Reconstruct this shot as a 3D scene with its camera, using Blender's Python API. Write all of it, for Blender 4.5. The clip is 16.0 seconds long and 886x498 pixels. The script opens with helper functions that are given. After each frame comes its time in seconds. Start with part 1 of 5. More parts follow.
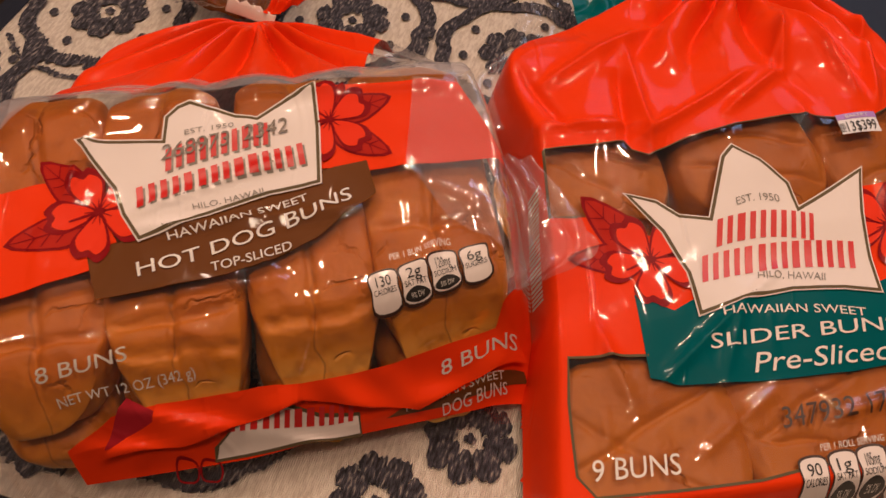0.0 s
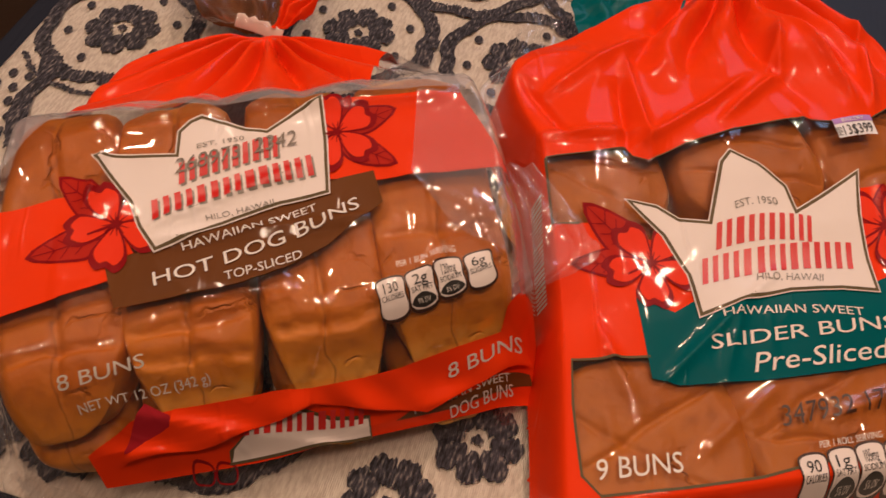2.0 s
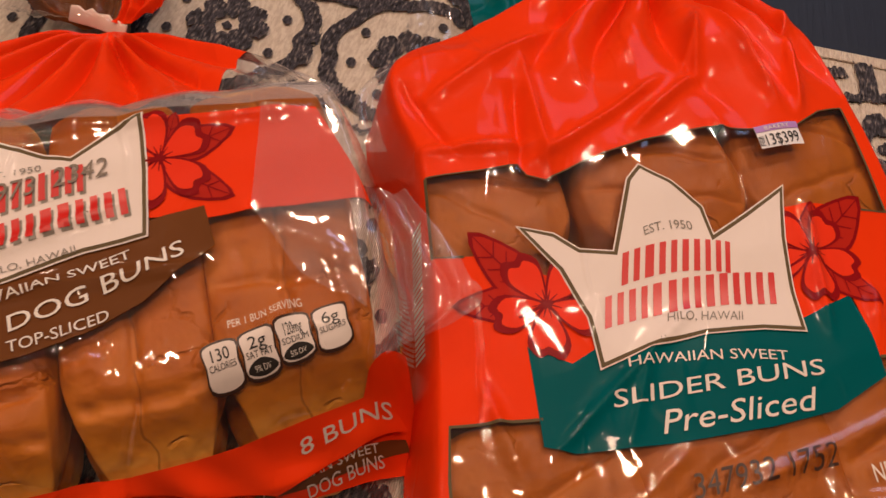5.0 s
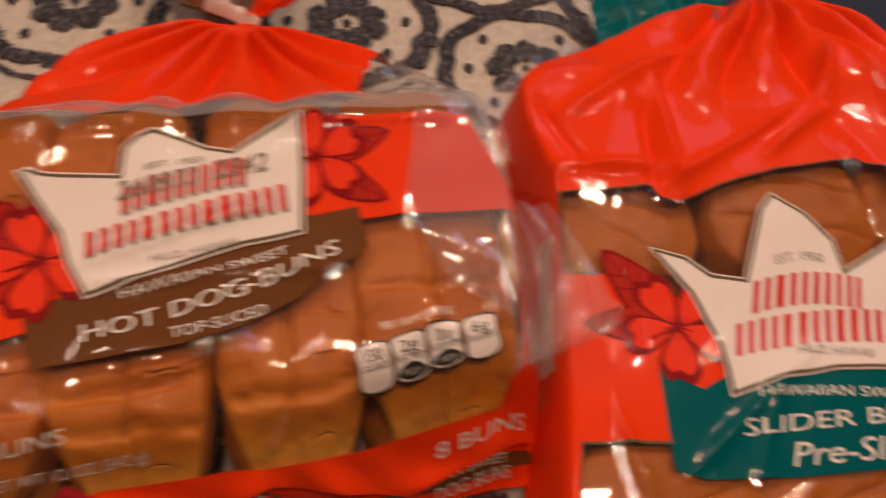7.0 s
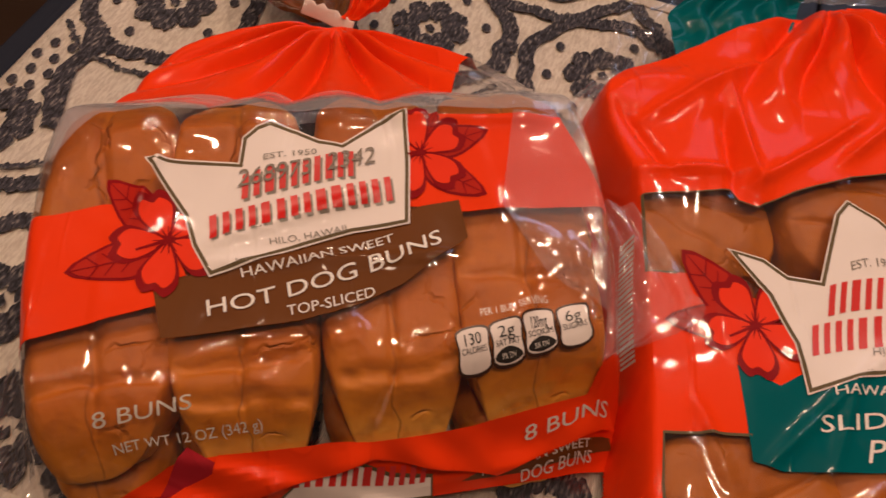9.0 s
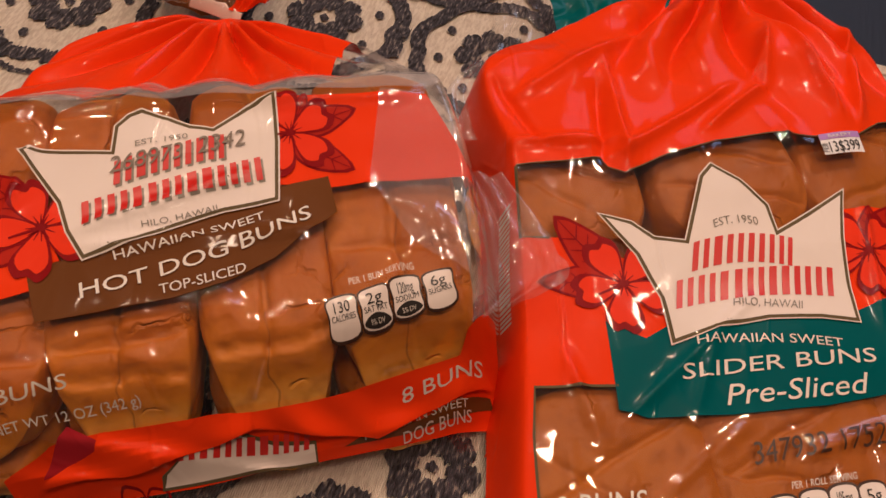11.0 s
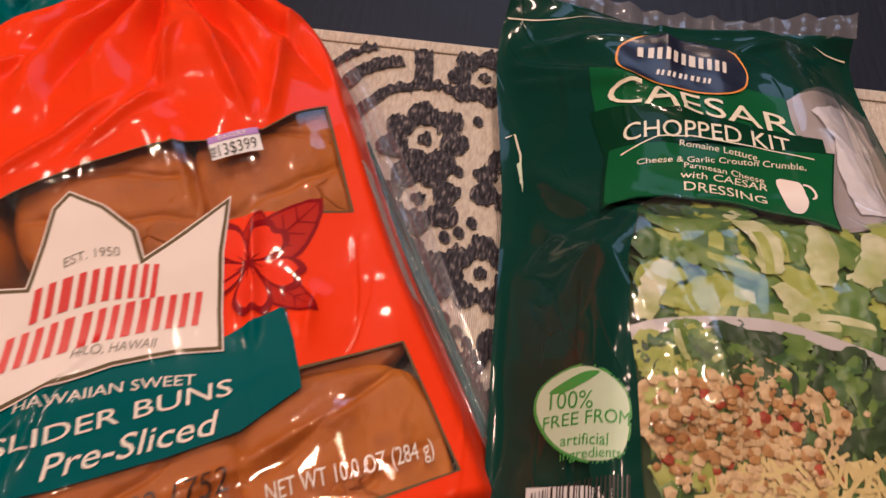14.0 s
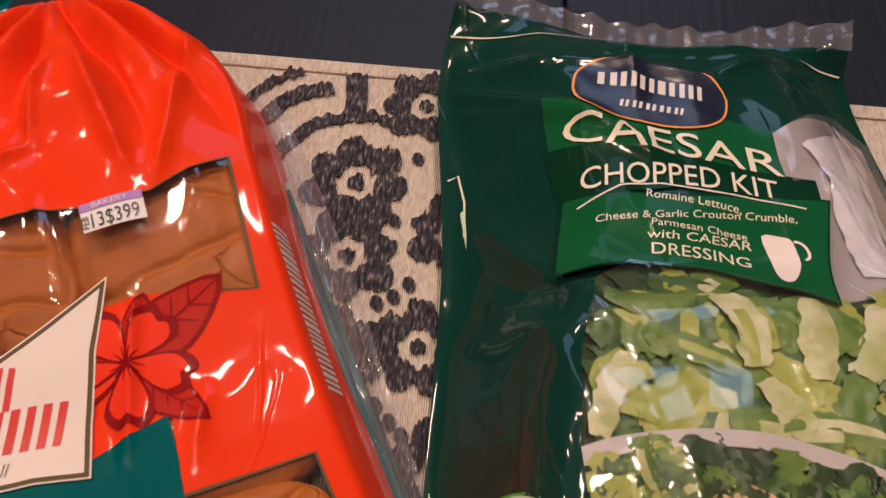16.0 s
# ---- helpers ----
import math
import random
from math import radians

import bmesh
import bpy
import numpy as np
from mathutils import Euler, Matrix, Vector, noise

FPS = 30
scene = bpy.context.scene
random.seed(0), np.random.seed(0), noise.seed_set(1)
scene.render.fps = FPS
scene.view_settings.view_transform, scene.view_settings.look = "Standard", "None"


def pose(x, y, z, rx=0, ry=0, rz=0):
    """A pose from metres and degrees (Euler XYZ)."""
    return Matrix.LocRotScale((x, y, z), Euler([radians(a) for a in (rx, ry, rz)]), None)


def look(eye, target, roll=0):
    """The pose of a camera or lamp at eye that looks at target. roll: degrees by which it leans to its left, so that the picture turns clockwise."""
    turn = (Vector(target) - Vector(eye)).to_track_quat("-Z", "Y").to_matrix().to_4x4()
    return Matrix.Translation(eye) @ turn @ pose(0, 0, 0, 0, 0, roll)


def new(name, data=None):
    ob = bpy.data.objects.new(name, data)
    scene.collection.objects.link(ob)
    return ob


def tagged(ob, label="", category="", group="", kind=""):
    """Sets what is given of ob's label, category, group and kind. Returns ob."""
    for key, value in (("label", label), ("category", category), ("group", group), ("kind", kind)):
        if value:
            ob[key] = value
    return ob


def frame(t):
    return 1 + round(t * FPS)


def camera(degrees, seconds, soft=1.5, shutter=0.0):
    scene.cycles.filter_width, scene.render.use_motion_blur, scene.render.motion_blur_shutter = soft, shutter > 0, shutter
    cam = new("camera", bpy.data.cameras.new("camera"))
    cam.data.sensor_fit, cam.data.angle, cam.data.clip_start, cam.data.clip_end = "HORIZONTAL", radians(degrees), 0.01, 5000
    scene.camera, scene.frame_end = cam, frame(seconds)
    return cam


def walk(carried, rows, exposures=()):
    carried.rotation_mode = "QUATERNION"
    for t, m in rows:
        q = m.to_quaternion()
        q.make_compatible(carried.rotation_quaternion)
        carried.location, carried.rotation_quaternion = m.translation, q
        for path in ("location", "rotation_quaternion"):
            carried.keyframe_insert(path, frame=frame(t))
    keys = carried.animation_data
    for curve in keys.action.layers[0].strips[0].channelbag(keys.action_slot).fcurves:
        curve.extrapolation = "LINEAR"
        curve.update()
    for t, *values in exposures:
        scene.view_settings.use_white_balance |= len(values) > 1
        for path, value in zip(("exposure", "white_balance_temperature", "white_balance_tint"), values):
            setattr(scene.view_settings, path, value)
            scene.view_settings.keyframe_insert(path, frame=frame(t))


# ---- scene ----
cam = camera(57.6, 16.0, shutter=0.7)
METRES, EYE, TILT, LEAN, TURN = 0.6, 0.333, -54.8, -2.1, 0.0
ROWS = [
    (0.0, 0.0, 0.0, 0.0, 0.0, 0.0, -0.0),
    (0.5, -0.0066, -0.0078, -0.0026, 0.08, 0.07, -0.37),
    (1.0, -0.0106, -0.0112, -0.0037, 0.24, 0.05, -0.35),
    (1.5, -0.0129, -0.0154, -0.0014, 0.64, 0.05, 0.17),
    (2.0, 0.003, -0.0163, 0.0004, 0.69, 0.43, 0.77),
    (2.5, 0.0099, -0.0175, -0.0027, 0.31, 0.63, 0.96),
    (3.0, 0.0117, -0.017, -0.0061, 0.05, 0.57, 0.9),
    (3.5, 0.015, -0.0042, -0.0049, -0.41, 0.18, 1.1),
    (4.0, 0.0498, 0.0341, 0.0188, -1.4, -0.32, 2.01),
    (6.5, 0.0666, 0.0945, 0.0473, -3.71, -2.31, 1.73),
    (7.0, -0.011, 0.0774, 0.0514, -1.06, -1.6, -2.2),
    (7.5, -0.054, 0.0632, 0.0466, 1.04, -1.25, -4.42),
    (8.0, -0.0697, 0.0565, 0.0436, 2.06, -1.25, -5.23),
    (10.5, 0.0049, 0.0304, 0.0311, -0.75, -1.28, -1.42),
    (11.0, 0.0129, 0.0251, 0.0269, -1.13, -1.26, -1.16),
    (11.5, 0.0272, 0.026, 0.0306, -1.46, -1.22, 0.36),
    (12.0, 0.1234, 0.0296, 0.0456, -3.28, -1.26, 4.63),
    (12.5, 0.2196, 0.031, 0.0396, -6.27, -1.61, 6.69),
    (13.0, 0.3124, 0.0273, 0.0335, -7.71, -1.91, 6.35),
    (13.5, 0.3717, 0.0332, 0.0296, -7.25, -2.1, 6.81),
    (14.0, 0.4104, 0.0734, 0.0369, -6.92, -2.86, 8.18),
    (14.5, 0.4407, 0.1089, 0.0516, -6.99, -3.57, 9.24),
    (15.0, 0.4656, 0.1343, 0.0703, -7.26, -4.06, 9.95),
    (15.5, 0.4672, 0.1453, 0.0764, -7.38, -4.2, 9.97),
    (16.0, 0.472, 0.1636, 0.0843, -7.5, -4.4, 9.8),
]
walk(cam, [(t, pose(0, 0, EYE, TILT, LEAN, TURN) @ pose(METRES * x, METRES * y, METRES * z, 90 + pitch, roll, yaw)) for t, x, y, z, yaw, pitch, roll in ROWS],
     [(0.0, -0.1, 6400, 10), (3.5, -0.1, 6400, 10), (4.2, -0.12, 6400, 10), (6.4, -0.24, 6400, 10), (7.5, -0.25, 6400, 10), (8.2, -0.22, 6400, 10), (10.4, -0.15, 6400, 10), (12.0, -0.12, 6350, 10), (13.2, 0.04, 6000, 10), (14.0, 0.05, 5920, 10), (16.0, 0.02, 5920, 10)])

# ---- light ----
world = bpy.data.worlds.new("room_air")
scene.world = world
world.use_nodes = True
world.node_tree.nodes["Background"].inputs["Color"].default_value = (1.0, 0.8, 0.62, 1)
world.node_tree.nodes["Background"].inputs["Strength"].default_value = 0.02
scene.view_settings.exposure = 0.0


def area_lamp(eye, target, watts, size, colour, shape="DISK", size_y=0.1):
    lamp = bpy.data.lights.new("room_lamp", "AREA")
    lamp.shape, lamp.size, lamp.energy, lamp.color = shape, size, watts, colour
    if shape == "RECTANGLE":
        lamp.size_y = size_y
    ob = new("room_lamp", lamp)
    ob.matrix_world = look(eye, target)
    return ob


WARM = (1.0, 0.69, 0.49)
for eye, target, watts in (((-0.6, 0.9, 1.62), (0.0, 0.2, 0), 7.0), ((-0.12, 1.15, 1.62), (0.1, 0.2, 0), 7.0), ((0.62, 0.95, 1.62), (0.2, 0.2, 0), 14.0),
                           ((0.02, -0.15, 1.62), (0.0, 0.2, 0), 6.0), ((0.5, 0.05, 1.62), (0.3, 0.2, 0), 6.0), ((-0.9, 0.1, 1.62), (0.0, 0.2, 0), 8.0)):
    area_lamp(eye, target, watts, 0.05, WARM, "RECTANGLE", 0.3)
# added cool area lamp for the bluish sheen on the films; its source is unseen
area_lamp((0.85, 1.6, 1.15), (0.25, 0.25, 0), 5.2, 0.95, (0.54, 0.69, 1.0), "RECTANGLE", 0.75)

# ---- materials ----
def crinkle(t, depth, fine):
    """The relief of thin plastic: long sharp folds in two directions that come and go, over a wide, soft unevenness. Returns the bump node."""
    add, put = t.nodes.new, t.links.new
    where, warp, shift = add("ShaderNodeTexCoord"), add("ShaderNodeTexNoise"), add("ShaderNodeVectorMath")
    warp.inputs["Scale"].default_value = 9
    shift.operation, shift.inputs[1].default_value = "MULTIPLY_ADD", (0.05, 0.05, 0.05)
    put(where.outputs["Object"], warp.inputs["Vector"])
    put(warp.outputs["Color"], shift.inputs[0])
    put(where.outputs["Object"], shift.inputs[2])
    soft = add("ShaderNodeTexNoise")
    soft.inputs["Scale"].default_value, soft.inputs["Detail"].default_value = 13, 1.0
    put(where.outputs["Object"], soft.inputs["Vector"])
    total = add("ShaderNodeMath")
    total.operation, total.inputs[1].default_value, total.inputs[2].default_value = "MULTIPLY", fine, 0.0
    put(soft.outputs["Fac"], total.inputs[0])
    for turn, scale, slim, width, high in ((0.55, 17, 0.3, 0.035, 0.34), (-0.8, 24, 0.25, 0.03, 0.24), (1.9, 52, 0.3, 0.04, 0.1)):
        mp, net, off, line, veil, part, both, more = add("ShaderNodeMapping"), add("ShaderNodeTexNoise"), add("ShaderNodeMath"), add("ShaderNodeMapRange"), add("ShaderNodeTexNoise"), add("ShaderNodeMapRange"), add("ShaderNodeMath"), add("ShaderNodeMath")
        mp.inputs["Rotation"].default_value, mp.inputs["Scale"].default_value, mp.inputs["Location"].default_value = (0, 0, turn), (1, slim, 0.4), (scale, 0, 0)
        put(shift.outputs[0], mp.inputs["Vector"])
        net.inputs["Scale"].default_value, net.inputs["Detail"].default_value = scale, 0.0
        put(mp.outputs[0], net.inputs["Vector"])
        off.operation, off.inputs[1].default_value = "SUBTRACT", 0.5
        put(net.outputs["Fac"], off.inputs[0])
        size = add("ShaderNodeMath")
        size.operation = "ABSOLUTE"
        put(off.outputs[0], size.inputs[0])
        line.interpolation_type = "SMOOTHSTEP"
        line.inputs["From Max"].default_value, line.inputs["To Min"].default_value, line.inputs["To Max"].default_value = width, high, 0.0
        put(size.outputs[0], line.inputs["Value"])
        veil.inputs["Scale"].default_value, veil.inputs["Detail"].default_value = scale * 0.9, 0.0
        put(where.outputs["Object"], veil.inputs["Vector"])
        part.inputs["From Min"].default_value, part.inputs["From Max"].default_value = 0.46, 0.62
        put(veil.outputs["Fac"], part.inputs["Value"])
        both.operation = "MULTIPLY"
        put(line.outputs[0], both.inputs[0])
        put(part.outputs[0], both.inputs[1])
        put(both.outputs[0], more.inputs[0])
        put(total.outputs[0], more.inputs[1])
        total = more
    bp = add("ShaderNodeBump")
    bp.inputs["Strength"].default_value, bp.inputs["Distance"].default_value = 1.0, depth
    put(total.outputs[0], bp.inputs["Height"])
    return bp


def material(name, colour, rough=0.5, metal=0.0, spec=0.5, vary=0.0, vary_scale=60.0, bump=0.0, bump_scale=120.0, bump_kind="FBM", coat=0.0, second=None, detail=4.0, stretch=(1, 1, 1)):
    """A principled surface whose colour wanders between colour and second, with fine relief."""
    m = bpy.data.materials.new(name)
    m.use_nodes = True
    t = m.node_tree
    b = t.nodes["Principled BSDF"]
    b.inputs["Base Color"].default_value = (*colour, 1)
    b.inputs["Roughness"].default_value = rough
    b.inputs["Metallic"].default_value = metal
    b.inputs["Specular IOR Level"].default_value = spec
    b.inputs["Coat Weight"].default_value = coat
    b.inputs["Coat Roughness"].default_value = 0.08
    where = t.nodes.new("ShaderNodeTexCoord")
    turn = t.nodes.new("ShaderNodeMapping")
    turn.inputs["Scale"].default_value = stretch
    t.links.new(where.outputs["Object"], turn.inputs["Vector"])
    if vary:
        n = t.nodes.new("ShaderNodeTexNoise")
        n.inputs["Scale"].default_value, n.inputs["Detail"].default_value = vary_scale, detail
        t.links.new(turn.outputs[0], n.inputs["Vector"])
        ramp = t.nodes.new("ShaderNodeValToRGB")
        ramp.color_ramp.elements[0].position, ramp.color_ramp.elements[1].position = 0.5 - 0.25 / max(vary, 0.3), 0.5 + 0.25 / max(vary, 0.3)
        low = second or tuple(c * (1 - vary * 0.5) for c in colour)
        ramp.color_ramp.elements[0].color, ramp.color_ramp.elements[1].color = (*low, 1), (*colour, 1)
        t.links.new(n.outputs["Fac"], ramp.inputs["Fac"])
        t.links.new(ramp.outputs["Color"], b.inputs["Base Color"])
    if bump:
        n = t.nodes.new("ShaderNodeTexNoise")
        n.noise_type = bump_kind
        n.inputs["Scale"].default_value, n.inputs["Detail"].default_value = bump_scale, 3.0
        t.links.new(turn.outputs[0], n.inputs["Vector"])
        bp = t.nodes.new("ShaderNodeBump")
        bp.inputs["Strength"].default_value, bp.inputs["Distance"].default_value = 1.0, bump
        t.links.new(n.outputs["Fac"], bp.inputs["Height"])
        t.links.new(bp.outputs["Normal"], b.inputs["Normal"])
        if coat:
            t.links.new(bp.outputs["Normal"], b.inputs["Coat Normal"])
    return m


def clear_film(name, haze, tint, rough, bump, bump_scale=1.5):
    """Thin clear plastic: it lets light straight through, with a gloss that grows at glancing angles and a trace of milky haze."""
    m = bpy.data.materials.new(name)
    m.use_nodes = True
    t = m.node_tree
    t.nodes.clear()
    add = t.nodes.new
    out, see, gloss, milk = add("ShaderNodeOutputMaterial"), add("ShaderNodeBsdfTransparent"), add("ShaderNodeBsdfGlossy"), add("ShaderNodeBsdfDiffuse")
    see.inputs["Color"].default_value = (*tint, 1)
    gloss.inputs["Roughness"].default_value = rough
    gloss.inputs["Color"].default_value = (1, 1, 1, 1)
    milk.inputs["Color"].default_value = (0.8, 0.76, 0.8, 1)
    bp, fr = crinkle(t, bump, bump_scale), add("ShaderNodeLayerWeight")
    fr.inputs["Blend"].default_value = 0.5
    rise, keep = add("ShaderNodeMath"), add("ShaderNodeMath")
    rise.operation, rise.inputs[1].default_value = "POWER", 4.0
    keep.operation, keep.inputs[1].default_value, keep.inputs[2].default_value = "MULTIPLY_ADD", 0.75, 0.065
    t.links.new(fr.outputs["Facing"], rise.inputs[0])
    t.links.new(rise.outputs[0], keep.inputs[0])
    t.links.new(bp.outputs["Normal"], gloss.inputs["Normal"])
    t.links.new(bp.outputs["Normal"], fr.inputs["Normal"])
    a, b = add("ShaderNodeMixShader"), add("ShaderNodeMixShader")
    a.inputs["Fac"].default_value = haze
    t.links.new(see.outputs[0], a.inputs[1])
    t.links.new(milk.outputs[0], a.inputs[2])
    t.links.new(keep.outputs[0], b.inputs["Fac"])
    t.links.new(a.outputs[0], b.inputs[1])
    t.links.new(gloss.outputs[0], b.inputs[2])
    t.links.new(b.outputs[0], out.inputs["Surface"])
    return m


def film(name, colour, second=None, rough=0.34, bump=0.0013):
    """Printed plastic film: satin below, with a thin sharp gloss on top, lightly crumpled."""
    m = material(name, colour, rough, 0, 0.04, 0.5, 35, second=second, coat=0.22)
    t = m.node_tree
    b, relief = t.nodes["Principled BSDF"], crinkle(t, bump, 0.8)
    b.inputs["Coat Roughness"].default_value = 0.045
    t.links.new(relief.outputs["Normal"], b.inputs["Normal"])
    t.links.new(relief.outputs["Normal"], b.inputs["Coat Normal"])
    return m


CLEAR = clear_film("clear_bag_plastic", 0.009, (0.985, 0.975, 0.975), 0.035, 0.0022)
CLOUDY = clear_film("cloudy_doubled_plastic", 0.2, (0.85, 0.84, 0.88), 0.08, 0.0026)
MILKY = clear_film("milky_bag_plastic", 0.09, (0.93, 0.93, 0.96), 0.06, 0.0026)
RED = film("orange_red_film", (0.76, 0.042, 0.004), (0.70, 0.034, 0.004))
GREEN = film("dark_green_film", (0.005, 0.040, 0.028), (0.004, 0.030, 0.026), 0.26)
GREEN.node_tree.nodes["Principled BSDF"].inputs["Coat Weight"].default_value = 0.55
MIDGREEN = film("mid_green_film", (0.008, 0.095, 0.032), (0.007, 0.075, 0.027), 0.26)
DEEPGREEN = film("deep_green_film", (0.004, 0.035, 0.016), None, 0.26)
BROWN = film("brown_film", (0.135, 0.046, 0.013), (0.115, 0.04, 0.012))
TEAL = film("teal_film", (0.0, 0.092, 0.10), (0.0, 0.075, 0.086))
WHITE = film("white_film", (0.76, 0.67, 0.63), (0.7, 0.61, 0.57))
BRONZE = film("bronze_outline", (0.13, 0.095, 0.05))
PETAL = film("petal_red", (0.78, 0.045, 0.013), (0.66, 0.03, 0.01))
LEAFRED = film("dark_red_leaf", (0.44, 0.02, 0.010), (0.36, 0.016, 0.009))
MAROON = film("maroon_line", (0.24, 0.006, 0.008), (0.2, 0.005, 0.007))
PINK = film("pink_doubled_film", (0.42, 0.02, 0.03), (0.36, 0.016, 0.026))
INK = material("black_ink", (0.02, 0.017, 0.016), 0.4)
GREYINK = material("grey_date_ink", (0.16, 0.12, 0.09), 0.45)
BROWNINK = material("dark_brown_ink", (0.045, 0.017, 0.01), 0.4)
WORDS = material("white_lettering", (0.72, 0.66, 0.6), 0.35, 0, 0.5, 0.3, 300)
CREAMWORD = material("cream_lettering", (0.75, 0.7, 0.55), 0.35, 0, 0.5, 0.3, 300)
BRANDRED = material("brand_red_ink", (0.58, 0.016, 0.012), 0.35, 0, 0.5, 0.3, 200)
SHADOWINK = material("brand_grey_ink", (0.2, 0.17, 0.14), 0.35)
PAPER = material("label_paper", (0.75, 0.72, 0.74), 0.6, 0, 0.3, 0.2, 200)
VIOLET = material("violet_label_band", (0.4, 0.22, 0.55), 0.6, 0, 0.3, 0.2, 200)
BADGE = material("pale_green_badge", (0.55, 0.66, 0.5), 0.4, 0, 0.5, 0.2, 150)
LEAFGREEN = material("badge_green_ink", (0.06, 0.3, 0.06), 0.4)
NAVYINK = material("navy_logo", (0.01, 0.014, 0.035), 0.3, 0, 0.5, 0.3, 120)
ORANGE = material("orange_logo_line", (0.75, 0.3, 0.06), 0.35)
CLIP = material("pale_plastic_clip", (0.72, 0.56, 0.5), 0.45, 0, 0.5, 0.2, 120)
TABLE = material("navy_black_painted_wood", (0.012, 0.015, 0.027), 0.5, 0, 0.2, 0.4, 9, 0.0004, 260, "FBM", 0, (0.009, 0.011, 0.02), 6, (1, 0.08, 1))
WALL = material("warm_wall_paint", (0.5, 0.42, 0.34), 0.8, 0, 0.3, 0.2, 3, 0.0006, 150)
FLOOR = material("dark_wood_floor", (0.06, 0.03, 0.017), 0.4, 0, 0.5, 0.6, 5, 0.0005, 80, "FBM", 0, None, 5, (0.15, 1, 1))
CEILING = material("ceiling_paint", (0.7, 0.66, 0.6), 0.9, 0, 0.2, 0.1, 3)
BOWL = material("bowl_grey_white", (0.55, 0.52, 0.52), 0.35, 0, 0.5, 0.3, 40)
LETTUCE = [material("lettuce_" + n, c, 0.42, 0, 0.5, 1.3, 95, 0.0014, 150, "RIDGED_MULTIFRACTAL", 0, d, 6.0) for n, c, d in (
    ("pale_rib", (0.66, 0.64, 0.44), (0.36, 0.41, 0.14)), ("yellow_green", (0.25, 0.31, 0.028), (0.42, 0.45, 0.13)), ("light_green", (0.06, 0.155, 0.02), (0.19, 0.27, 0.065)),
    ("mid_green", (0.028, 0.09, 0.02), (0.1, 0.18, 0.05)), ("dark_green", (0.010, 0.032, 0.011), (0.05, 0.1, 0.03)))]
CROUTON = [material("crumb_" + n, c, 0.6, 0, 0.4, 0.9, 220, 0.0008, 300, "FBM", 0, d) for n, c, d in (
    ("pale", (0.7, 0.54, 0.33), (0.48, 0.3, 0.14)), ("toast", (0.5, 0.28, 0.1), (0.3, 0.13, 0.04)), ("red", (0.4, 0.06, 0.02), (0.25, 0.035, 0.015)))]
CHEESE = material("cheese_shred", (0.72, 0.58, 0.26), 0.5, 0, 0.5, 0.4, 90)
# dark green with the shade between the salad pieces put into the colour
SHADE = material("salad_shade_green", (0.012, 0.03, 0.01), 0.6, 0, 0.3, 1.0, 110, 0, 100, "FBM", 0, (0.04, 0.07, 0.02))
WRAP = material("beige_wrapper", (0.42, 0.36, 0.27), 0.4, 0, 0.5, 0.6, 20, 0.002, 40, "RIDGED_MULTIFRACTAL")
# whitish pane colour: pale leaves and a white sheen painted in
PALEPANE = material("whitish_pane", (0.5, 0.46, 0.47), 0.16, 0, 0.5, 0.9, 30, 0.004, 28, "RIDGED_MULTIFRACTAL", 0, (0.26, 0.21, 0.18))


